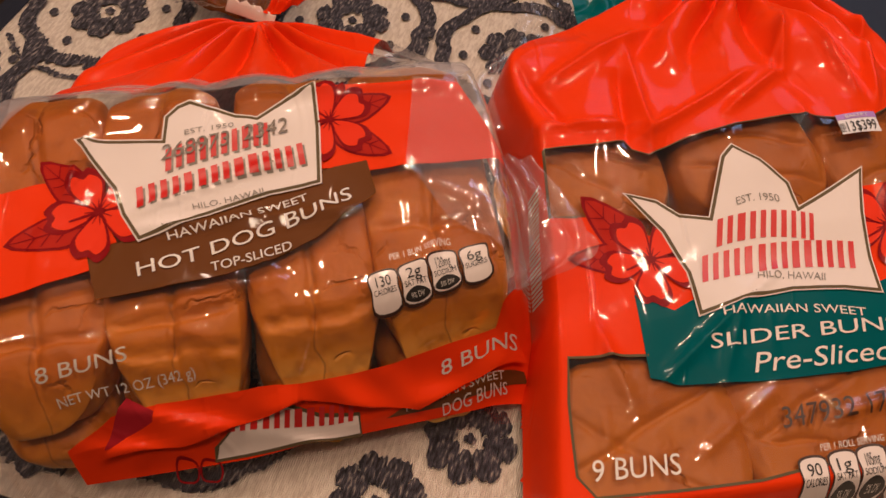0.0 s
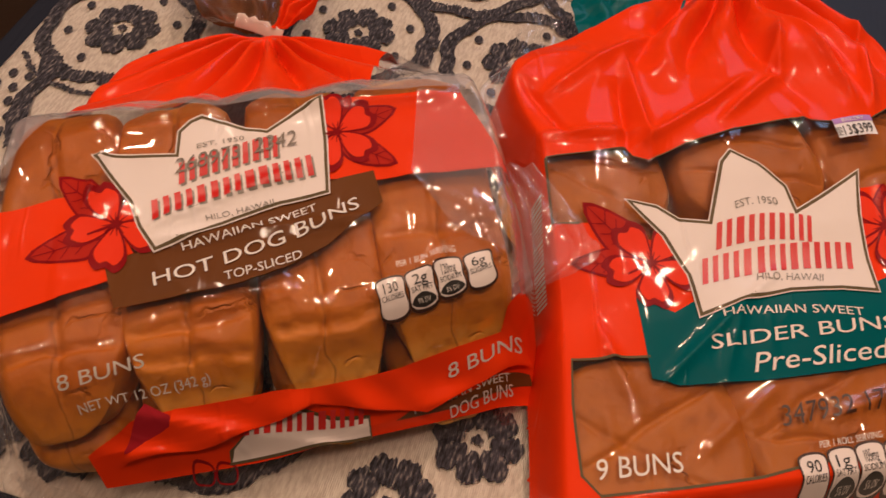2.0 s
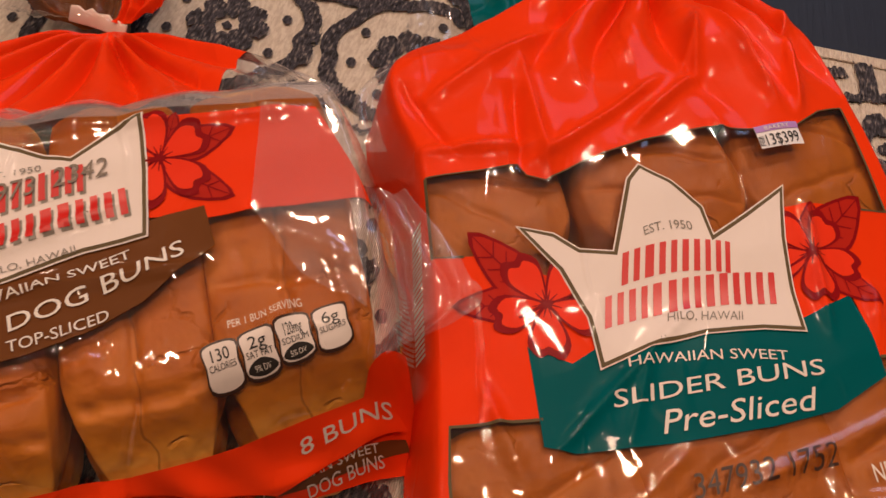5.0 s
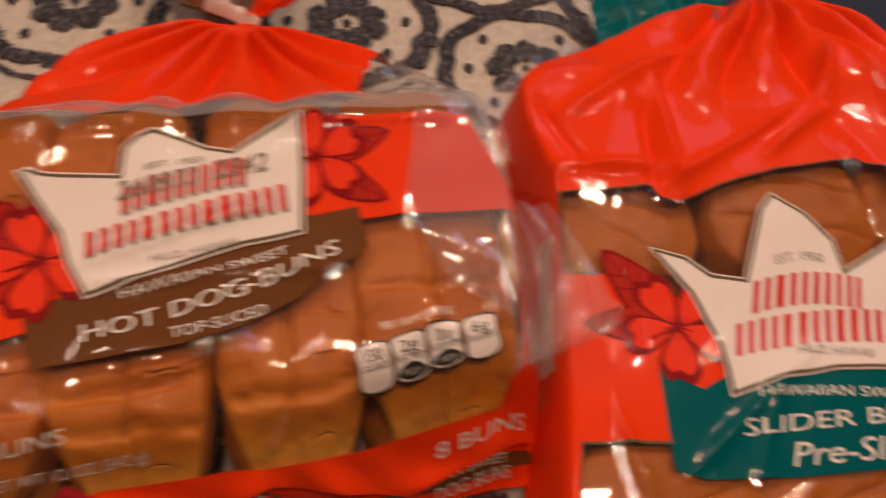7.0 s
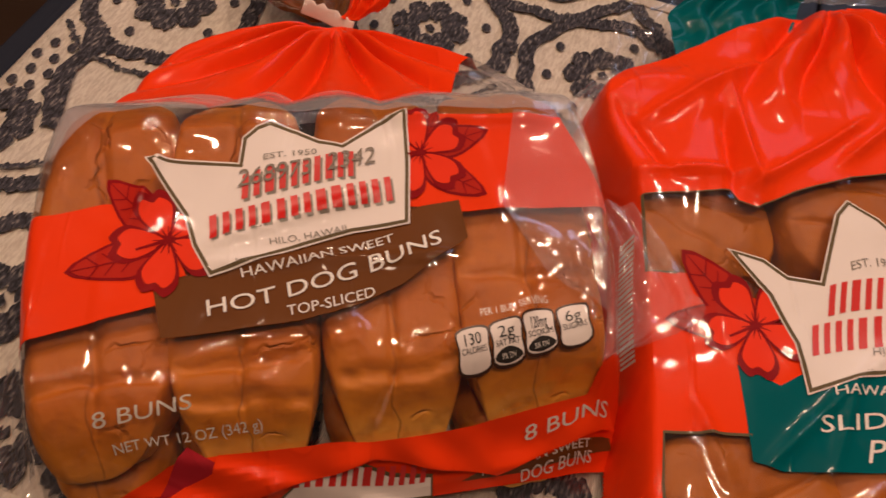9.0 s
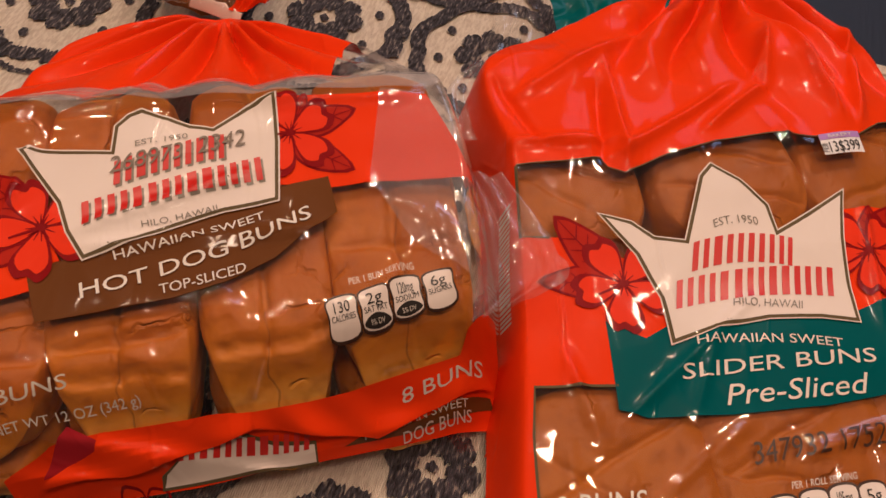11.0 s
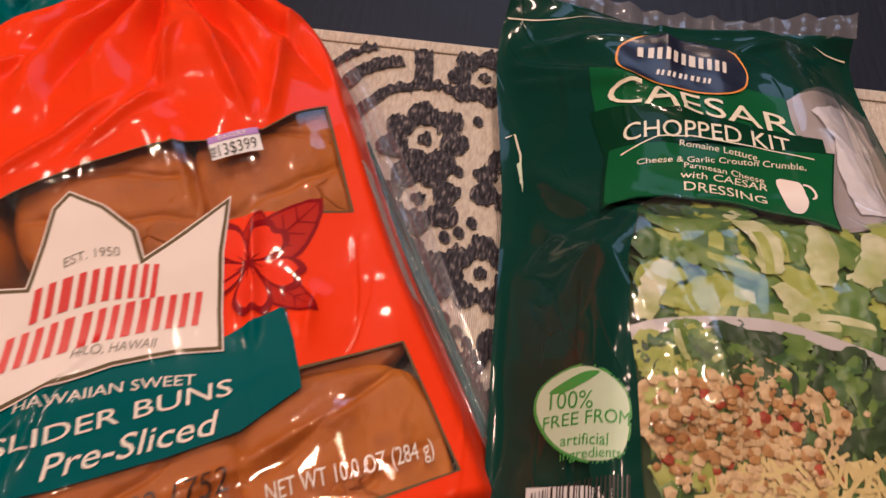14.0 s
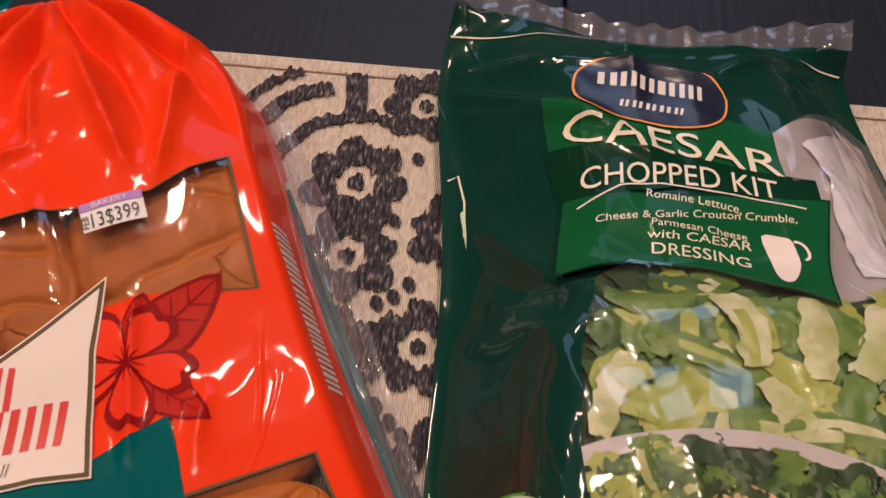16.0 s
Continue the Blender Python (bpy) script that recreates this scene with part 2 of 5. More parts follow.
def crust(name, crown, side, low, slit=False):
    """Baked roll: brown on its crown, paler and yellower down its sides, finely pored, with darker blotches."""
    m = bpy.data.materials.new(name)
    m.use_nodes = True
    t = m.node_tree
    b = t.nodes["Principled BSDF"]
    add = t.nodes.new
    where, n, fine, ramp, sep, sumz, bp = add("ShaderNodeTexCoord"), add("ShaderNodeTexNoise"), add("ShaderNodeTexNoise"), add("ShaderNodeValToRGB"), add("ShaderNodeSeparateXYZ"), add("ShaderNodeMath"), add("ShaderNodeBump")
    n.inputs["Scale"].default_value, n.inputs["Detail"].default_value = 45, 5
    fine.inputs["Scale"].default_value, fine.inputs["Detail"].default_value = 420, 4
    t.links.new(where.outputs["Object"], n.inputs["Vector"])
    t.links.new(where.outputs["Object"], fine.inputs["Vector"])
    t.links.new(where.outputs["Generated"], sep.inputs[0])
    sumz.operation, sumz.inputs[1].default_value, sumz.inputs[2].default_value = "MULTIPLY_ADD", 0.34, -0.17
    t.links.new(n.outputs["Fac"], sumz.inputs[0])
    more = add("ShaderNodeMath")
    t.links.new(sumz.outputs[0], more.inputs[0])
    t.links.new(sep.outputs["Z"], more.inputs[1])
    t.links.new(more.outputs[0], ramp.inputs["Fac"])
    e = ramp.color_ramp.elements
    e[0].position, e[0].color = 0.25, (*low, 1)
    e[1].position, e[1].color = 0.95, (*crown, 1)
    mid = ramp.color_ramp.elements.new(0.6)
    mid.color = (*side, 1)
    blot, skin, tone = add("ShaderNodeTexNoise"), add("ShaderNodeMapRange"), add("ShaderNodeMix")
    blot.inputs["Scale"].default_value, blot.inputs["Detail"].default_value = 130, 4
    t.links.new(where.outputs["Object"], blot.inputs["Vector"])
    skin.inputs["From Min"].default_value, skin.inputs["From Max"].default_value, skin.inputs["To Max"].default_value = 0.52, 0.75, 0.5
    t.links.new(blot.outputs["Fac"], skin.inputs["Value"])
    tone.data_type = "RGBA"
    tone.inputs[7].default_value = (crown[0] * 0.62, crown[1] * 0.55, crown[2] * 0.5, 1)
    t.links.new(skin.outputs[0], tone.inputs[0])
    t.links.new(ramp.outputs["Color"], tone.inputs[6])
    last = tone
    if slit:
        # the baker's cut along the crown: a thin dark wandering line
        at, wob, off, size, thin, cut = add("ShaderNodeSeparateXYZ"), add("ShaderNodeTexNoise"), add("ShaderNodeMath"), add("ShaderNodeMath"), add("ShaderNodeMapRange"), add("ShaderNodeMix")
        t.links.new(where.outputs["Object"], at.inputs[0])
        wob.inputs["Scale"].default_value = 55
        t.links.new(where.outputs["Object"], wob.inputs["Vector"])
        off.operation, off.inputs[1].default_value = "MULTIPLY_ADD", 0.012
        t.links.new(wob.outputs["Fac"], off.inputs[0])
        t.links.new(at.outputs["X"], off.inputs[2])
        size.operation, size.inputs[1].default_value, size.inputs[2].default_value = "COMPARE", 0.006, 0.0004
        t.links.new(off.outputs[0], size.inputs[0])
        thin.inputs["To Max"].default_value = 0.45
        t.links.new(size.outputs[0], thin.inputs["Value"])
        cut.data_type = "RGBA"
        cut.inputs[7].default_value = (0.11, 0.028, 0.004, 1)
        t.links.new(thin.outputs[0], cut.inputs[0])
        t.links.new(tone.outputs[2], cut.inputs[6])
        last = cut
    t.links.new(last.outputs[2], b.inputs["Base Color"])
    bp.inputs["Strength"].default_value, bp.inputs["Distance"].default_value = 0.8, 0.00028
    # sparse cracks and soft wrinkles of the baked skin
    warp, push, net, crack, some, mask, hide, total, wrinkle, all_ = add("ShaderNodeTexNoise"), add("ShaderNodeVectorMath"), add("ShaderNodeTexVoronoi"), add("ShaderNodeMapRange"), add("ShaderNodeTexNoise"), add("ShaderNodeMapRange"), add("ShaderNodeMath"), add("ShaderNodeMath"), add("ShaderNodeTexNoise"), add("ShaderNodeMath")
    warp.inputs["Scale"].default_value, warp.inputs["Detail"].default_value = 90, 3
    push.operation, push.inputs[1].default_value = "MULTIPLY_ADD", (0.012, 0.012, 0.012)
    t.links.new(where.outputs["Object"], warp.inputs["Vector"])
    t.links.new(warp.outputs["Color"], push.inputs[0])
    t.links.new(where.outputs["Object"], push.inputs[2])
    net.feature, net.inputs["Scale"].default_value = "DISTANCE_TO_EDGE", 34
    t.links.new(push.outputs[0], net.inputs["Vector"])
    crack.inputs["From Max"].default_value, crack.inputs["To Min"].default_value, crack.inputs["To Max"].default_value = 0.035, -5.0, 0.0
    t.links.new(net.outputs["Distance"], crack.inputs["Value"])
    some.inputs["Scale"].default_value = 30
    t.links.new(where.outputs["Object"], some.inputs["Vector"])
    mask.inputs["From Min"].default_value, mask.inputs["From Max"].default_value = 0.56, 0.64
    t.links.new(some.outputs["Fac"], mask.inputs["Value"])
    hide.operation = "MULTIPLY"
    t.links.new(crack.outputs[0], hide.inputs[0])
    t.links.new(mask.outputs[0], hide.inputs[1])
    t.links.new(hide.outputs[0], total.inputs[0])
    t.links.new(fine.outputs["Fac"], total.inputs[1])
    wrinkle.inputs["Scale"].default_value, wrinkle.inputs["Detail"].default_value = 70, 3
    t.links.new(where.outputs["Object"], wrinkle.inputs["Vector"])
    all_.operation, all_.inputs[1].default_value = "MULTIPLY_ADD", 7.0
    t.links.new(wrinkle.outputs["Fac"], all_.inputs[0])
    t.links.new(total.outputs[0], all_.inputs[2])
    t.links.new(all_.outputs[0], bp.inputs["Height"])
    t.links.new(bp.outputs["Normal"], b.inputs["Normal"])
    b.inputs["Roughness"].default_value, b.inputs["Specular IOR Level"].default_value = 0.48, 0.26
    return m


BUN = crust("golden_bun_crust", (0.42, 0.104, 0.005), (0.66, 0.235, 0.015), (0.86, 0.47, 0.085), True)
ROLL = crust("brown_roll_crust", (0.36, 0.092, 0.004), (0.50, 0.155, 0.006), (0.7, 0.32, 0.035))


def weave(name, a, b_, glint, thread, stray=None):
    """Woven threads that run along local y, with uneven yarn and a few metallic glints."""
    m = bpy.data.materials.new(name)
    m.use_nodes = True
    t = m.node_tree
    b = t.nodes["Principled BSDF"]
    add = t.nodes.new
    where, mp, mp2, n, n2, ramp, bp, wav, mix = add("ShaderNodeTexCoord"), add("ShaderNodeMapping"), add("ShaderNodeMapping"), add("ShaderNodeTexNoise"), add("ShaderNodeTexNoise"), add("ShaderNodeValToRGB"), add("ShaderNodeBump"), add("ShaderNodeTexWave"), add("ShaderNodeMath")
    mp.inputs["Scale"].default_value = (1, 0.28, 1)
    n.inputs["Scale"].default_value, n.inputs["Detail"].default_value = thread, 3
    t.links.new(where.outputs["Object"], mp.inputs["Vector"])
    t.links.new(mp.outputs[0], n.inputs["Vector"])
    t.links.new(n.outputs["Fac"], ramp.inputs["Fac"])
    ramp.color_ramp.elements[0].position, ramp.color_ramp.elements[0].color = 0.36, (*b_, 1)
    ramp.color_ramp.elements[1].position, ramp.color_ramp.elements[1].color = 0.62, (*a, 1)
    if stray:
        ramp.color_ramp.elements[1].position = 0.57
        gap = ramp.color_ramp.elements.new(0.68)
        gap.color = (*stray, 1)
    t.links.new(ramp.outputs["Color"], b.inputs["Base Color"])
    wav.inputs["Scale"].default_value, wav.inputs["Distortion"].default_value = 330, 1.5
    t.links.new(where.outputs["Object"], wav.inputs["Vector"])
    mix.operation = "ADD"
    t.links.new(n.outputs["Fac"], mix.inputs[0])
    t.links.new(wav.outputs["Fac"], mix.inputs[1])
    bp.inputs["Strength"].default_value, bp.inputs["Distance"].default_value = 1.0, 0.0007
    t.links.new(mix.outputs[0], bp.inputs["Height"])
    t.links.new(bp.outputs["Normal"], b.inputs["Normal"])
    mp2.inputs["Scale"].default_value = (1, 0.5, 1)
    n2.inputs["Scale"].default_value, n2.inputs["Detail"].default_value = 520, 1
    t.links.new(where.outputs["Object"], mp2.inputs["Vector"])
    t.links.new(mp2.outputs[0], n2.inputs["Vector"])
    r2 = add("ShaderNodeValToRGB")
    r2.color_ramp.elements[0].position, r2.color_ramp.elements[1].position = glint, glint + 0.03
    t.links.new(n2.outputs["Fac"], r2.inputs["Fac"])
    r3 = add("ShaderNodeMapRange")
    r3.inputs["To Min"].default_value, r3.inputs["To Max"].default_value = 0.85, 0.12
    t.links.new(r2.outputs["Color"], r3.inputs["Value"])
    t.links.new(r3.outputs[0], b.inputs["Roughness"])
    return m


CLOTH = weave("cream_weave", (0.88, 0.78, 0.67), (0.70, 0.59, 0.49), 0.66, 700)
CHENILLE = weave("charcoal_chenille", (0.075, 0.068, 0.088), (0.010, 0.009, 0.014), 0.70, 760, (0.34, 0.29, 0.26))


from mathutils.bvhtree import BVHTree


# ---- geometry helpers ----
def link(name, bm, mat, parent=None, label="", smooth=True):
    me = bpy.data.meshes.new(name)
    bm.to_mesh(me)
    bm.free()
    for m in (mat if isinstance(mat, (list, tuple)) else [mat]):
        me.materials.append(m)
    if smooth:
        for p in me.polygons:
            p.use_smooth = True
    ob = new(name, me)
    ob.parent = parent
    if label:
        tagged(ob, label)
    return ob


def thing(name, label, category, group="", kind="", at=(0, 0, 0)):
    ob = new(name)
    ob.location = at
    ob.empty_display_size = 0.02
    return tagged(ob, label, category, group, kind)


def sm(a, b, x):
    t = min(1.0, max(0.0, (x - a) / (b - a)))
    return t * t * (3 - 2 * t)


def box(bm, lo, hi, bevel=0.0):
    vs = [bm.verts.new((x, y, z)) for x in (lo[0], hi[0]) for y in (lo[1], hi[1]) for z in (lo[2], hi[2])]
    for f in ((0, 1, 3, 2), (4, 6, 7, 5), (0, 4, 5, 1), (2, 3, 7, 6), (0, 2, 6, 4), (1, 5, 7, 3)):
        bm.faces.new([vs[i] for i in f])
    bmesh.ops.recalc_face_normals(bm, faces=bm.faces)
    if bevel:
        bmesh.ops.bevel(bm, geom=list(bm.edges), offset=bevel, segments=2, affect="EDGES", profile=0.5)


class Sheet:
    """A bag's upper film: rows of left and right ends from front to back, and a height over the table."""

    def __init__(self, rows, height, nu=150, nv=150):
        self.rows, self.height, self.nu, self.nv = rows, height, nu, nv
        self.pts = []
        for j in range(nv + 1):
            l, r = self.ends(j / nv)
            for i in range(nu + 1):
                u = i / nu
                x, y = l[0] + (r[0] - l[0]) * u, l[1] + (r[1] - l[1]) * u
                self.pts.append(Vector((x, y, height(x, y, u, j / nv, (r - l).length))))

    def ends(self, v):
        n = len(self.rows) - 1
        k = min(n - 1, int(v * n))
        f = v * n - k
        out = []
        for side in (0, 1):
            p = [Vector(self.rows[min(n, max(0, k + d))][side]) for d in (-1, 0, 1, 2)]
            out.append(0.5 * (2 * p[1] + (p[2] - p[0]) * f + (2 * p[0] - 5 * p[1] + 4 * p[2] - p[3]) * f * f + (3 * p[1] - p[0] - 3 * p[2] + p[3]) * f ** 3))
        return out

    def mesh(self):
        bm = bmesh.new()
        vs = [bm.verts.new(p) for p in self.pts]
        w = self.nu + 1
        for j in range(self.nv):
            for i in range(self.nu):
                bm.faces.new((vs[j * w + i], vs[j * w + i + 1], vs[(j + 1) * w + i + 1], vs[(j + 1) * w + i]))
        return bm


def lerp_table(t, table):
    for (a, p), (b, q) in zip(table, table[1:]):
        if t <= b:
            return p + (q - p) * sm(a, b, t)
    return table[-1][1]


def lerp_line(t, table):
    """Through the table's points, smoothly (cubic, with the slopes of the neighbours)."""
    n = len(table)
    if t <= table[0][0]:
        return table[0][1]
    for k in range(n - 1):
        a, b = table[k], table[k + 1]
        if t <= b[0]:
            p, q = table[max(0, k - 1)], table[min(n - 1, k + 2)]
            h = b[0] - a[0]
            f = (t - a[0]) / h
            m0, m1 = (b[1] - p[1]) / (b[0] - p[0]) * h, (q[1] - a[1]) / (q[0] - a[0]) * h
            return (2 * f ** 3 - 3 * f * f + 1) * a[1] + (f ** 3 - 2 * f * f + f) * m0 + (3 * f * f - 2 * f ** 3) * b[1] + (f ** 3 - f * f) * m1
    return table[-1][1]


# ---- shaping helpers ----
def crumple(x, y, amp, size, seed):
    """Sharp low folds, as in thin plastic."""
    n = noise.noise(Vector((x / size, y / size, seed)))
    k = noise.noise(Vector((x / size * 2.3 + 5, y / size * 2.3, seed + 9)))
    return amp * (0.6 - 1.6 * math.sqrt(n * n + 0.0006)) + 0.25 * amp * (0.5 - 1.5 * math.sqrt(k * k + 0.004))


def crease(x, y, a, b, amp, width):
    """A raised fold along the line a to b that fades at its ends."""
    dx, dy = b[0] - a[0], b[1] - a[1]
    l = math.hypot(dx, dy)
    s = ((x - a[0]) * dx + (y - a[1]) * dy) / l
    d = abs((x - a[0]) * dy - (y - a[1]) * dx) / l
    width, amp = width * 0.75, amp * 1.05
    return amp * math.exp(-(d / width) ** 1.4) * sm(-0.008, 0.012, s) * sm(-0.008, 0.012, l - s) if d < 3 * width else 0.0


def gather(x, y, knot, folds, amp, near, far, seed):
    """Folds that run out from a knot."""
    a, d = math.atan2(x - knot[0], knot[1] - y), math.hypot(x - knot[0], y - knot[1])
    w = a * folds + 2.2 * noise.noise(Vector((a * 2, seed, d * 9)))
    return amp * (abs(math.sin(w)) - 0.5) * sm(0.0, near, d) * (1 - sm(near, far, d))


class Skin(Sheet):
    """A film that prints can be laid on."""

    def ready(self):
        bm = self.mesh()
        self.tree = BVHTree.FromBMesh(bm)
        bm.free()
        return self

    def on(self, x, y, lift=0.0):
        p, n, _, _ = self.tree.ray_cast(Vector((x, y, 1)), Vector((0, 0, -1)))
        if p is None:
            p, n, _, _ = self.tree.find_nearest(Vector((x, y, 0.012)))
        return p + Vector((0, -0.35, 0.94)) * lift

    def border(self, side, v0, v1, n=8):
        return [tuple(self.ends(v0 + (v1 - v0) * k / n)[side]) for k in range(n + 1)]


def rounded(points, cuts=4):
    """A closed outline through the points, with soft corners."""
    out, n = [], len(points)
    for k in range(n):
        p = [Vector(points[(k + d) % n]) for d in (-1, 0, 1, 2)]
        for c in range(cuts):
            f = c / cuts
            out.append(tuple(0.5 * (2 * p[1] + (p[2] - p[0]) * f + (2 * p[0] - 5 * p[1] + 4 * p[2] - p[3]) * f * f + (3 * p[1] - p[0] - 3 * p[2] + p[3]) * f ** 3)))
    return out


def patch(outlines, skin, lift, step=0.0018):
    """Outlines filled, cut fine and laid on a skin."""
    bm = bmesh.new()
    for o in outlines:
        vs = [bm.verts.new((p[0], p[1], 0)) for p in o]
        bm.faces.new(vs).normal_update()
    if len(outlines) > 1:
        bmesh.ops.remove_doubles(bm, verts=bm.verts, dist=0.000001)
    bm.normal_update()
    bmesh.ops.triangulate(bm, faces=bm.faces[:], ngon_method="EAR_CLIP")
    for _ in range(8):
        long = [e for e in bm.edges if e.calc_length() > step]
        if not long:
            break
        bmesh.ops.subdivide_edges(bm, edges=long, cuts=1)
        bmesh.ops.triangulate(bm, faces=[f for f in bm.faces if len(f.verts) > 3])
    for v in bm.verts:
        v.co = skin.on(v.co.x, v.co.y, lift)
    for f in bm.faces:
        f.normal_update()
        if f.normal.z < 0:
            f.normal_flip()
    return bm


def band(points, width, closed=False):
    """The outline of a stripe along a line of points."""
    ps = [Vector(p) for p in points]
    left, right = [], []
    for k, p in enumerate(ps):
        d = (ps[min(k + 1, len(ps) - 1)] - ps[max(k - 1, 0)]).normalized()
        n = Vector((-d.y, d.x)) * width / 2
        left.append(tuple(p + n))
        right.append(tuple(p - n))
    return [[left[k], left[k + 1], right[k + 1], right[k]] for k in range(len(ps) - 1)]


def letters(text):
    """The filled shapes of a word: points from 0 to 1 across, and up by the height of a capital."""
    cu = bpy.data.curves.new("word", "FONT")
    cu.body, cu.size, cu.resolution_u, cu.offset = text, 1.0, 3, 0.001
    ob = new("word", cu)
    bpy.context.view_layer.update()
    me = bpy.data.meshes.new_from_object(ob.evaluated_get(bpy.context.evaluated_depsgraph_get()))
    vs, fs = [v.co.copy() for v in me.vertices], [tuple(p.vertices) for p in me.polygons]
    bpy.data.objects.remove(ob)
    bpy.data.curves.remove(cu)
    bpy.data.meshes.remove(me)
    lo, hi = min(v.x for v in vs), max(v.x for v in vs)
    return [((v.x - lo) / (hi - lo), v.y / 0.7) for v in vs], fs


def word(text, left, right, top, skin, lift, mat, parent, arch=0.0, slant=0.0, name="lettering"):
    """Printed words from left to right along a base line; top is the upper left corner."""
    vs, fs = letters(text)
    l, r, t = Vector(left), Vector(right), Vector(top)
    along, up = r - l, t - l
    bm = bmesh.new()
    made = []
    for s, h in vs:
        p = l + along * (s + slant * h) + up * (h + arch * 4 * s * (1 - s))
        made.append(bm.verts.new((p.x, p.y, 0)))
    for f in fs:
        try:
            bm.faces.new([made[i] for i in f])
        except ValueError:
            pass
    for _ in range(4):
        long = [e for e in bm.edges if e.calc_length() > 0.0026]
        if not long:
            break
        bmesh.ops.subdivide_edges(bm, edges=long, cuts=1)
        bmesh.ops.triangulate(bm, faces=[f for f in bm.faces if len(f.verts) > 3])
    for v in bm.verts:
        v.co = skin.on(v.co.x, v.co.y, lift)
    for f in bm.faces:
        f.normal_update()
        if f.normal.z < 0:
            f.normal_flip()
    return link(name, bm, mat, parent, smooth=False)


def bars(widths, left, right, top, arch=0.0, gap=0.3, lean=0.08):
    """Plain strokes in a row, one or two to a letter's width, that stand where a brand's letters stand."""
    l, r, t = Vector(left), Vector(right), Vector(top)
    along, up = r - l, t - l
    total = sum(widths) + gap * (len(widths) - 1)
    s, out = 0.0, []
    for w in widths:
        for s0, s1 in ([(s, s + w)] if w < 0.6 else [(s, s + 0.36 * w), (s + 0.66 * w, s + w)]):
            a, b = s0 / total, s1 / total
            ya, yb = arch * 4 * a * (1 - a), arch * 4 * b * (1 - b)
            out.append([tuple(l + along * q + up * h) for q, h in ((a, ya), (b, yb), (b + lean / total, yb + 1), (a + lean / total, ya + 1))])
        s += w + gap
    return out


def blocks(name, shapes, skin, lift, mat, parent, label=""):
    for o in shapes:
        link(name, patch([o], skin, lift), mat, parent, label)


def local(points, at, scale, turn):
    c, s = math.cos(radians(turn)), math.sin(radians(turn))
    return [(at[0] + scale * (x * c - y * s), at[1] + scale * (x * s + y * c)) for x, y in points]


def blossom(at, scale, turn, leaves, skin, lift, parent, flip=1):
    """A five-petalled printed flower with leaves, in two reds with dark outlines."""
    petal = rounded([(0.0, 0.02), (0.13, 0.2), (0.2, 0.42), (0.1, 0.56), (0.0, 0.52), (-0.12, 0.57), (-0.21, 0.42), (-0.14, 0.2)], 3)
    inner = [(x * 0.84, 0.03 + y * 0.86) for x, y in petal]
    leaf = rounded([(0, 0), (0.2, 0.18), (0.22, 0.5), (0.0, 0.95), (-0.2, 0.5), (-0.2, 0.2)], 3)
    blade = [(x * 0.86, 0.05 + y * 0.88) for x, y in leaf]
    k = 0
    for la, ls, off in leaves:
        base = local([off], at, scale, turn)[0]
        link("leaf", patch([local(leaf, base, scale * ls, turn + la)], skin, lift + 0.00004 * k), MAROON, parent)
        link("leaf_blade", patch([local(blade, base, scale * ls, turn + la)], skin, lift + 0.0002 + 0.00004 * k), LEAFRED, parent)
        veins = [[(0, 0.05), (0.012, 0.05), (0.004, 0.9), (-0.004, 0.9), (-0.012, 0.05)]] + [[(0, 0.25 + 0.17 * q), (sg * 0.13, 0.38 + 0.17 * q), (sg * 0.13, 0.395 + 0.17 * q), (0, 0.275 + 0.17 * q)] for q in range(3) for sg in (-1, 1)]
        for o in veins:
            link("leaf_vein", patch([local(o, base, scale * ls, turn + la)], skin, lift + 0.0004 + 0.00004 * k, 0.003), MAROON, parent)
        k += 1
    for i in range(5):
        a = turn + flip * (72 * i + 20)
        link("petal_outline", patch([local(petal, at, scale * 1.08, a)], skin, lift + 0.00035 + 0.00004 * i), MAROON, parent)
    for i in range(5):
        a = turn + flip * (72 * i + 20)
        link("petal", patch([local(inner, at, scale, a)], skin, lift + 0.0006 + 0.00003 * i), PETAL, parent)
    rays = [local([(-0.012, 0.0), (0.012, 0.0), (0.004, 0.16), (-0.004, 0.16)], at, scale, turn + 30 * i) for i in range(12)]
    link("flower_heart", patch(rays, skin, lift + 0.0008), MAROON, parent)
    link("stamen", patch([local([(-0.02, 0.0), (0.02, 0.0), (0.012, 0.34), (-0.012, 0.34)], at, scale, turn + 105 * flip)], skin, lift + 0.00085), MAROON, parent)


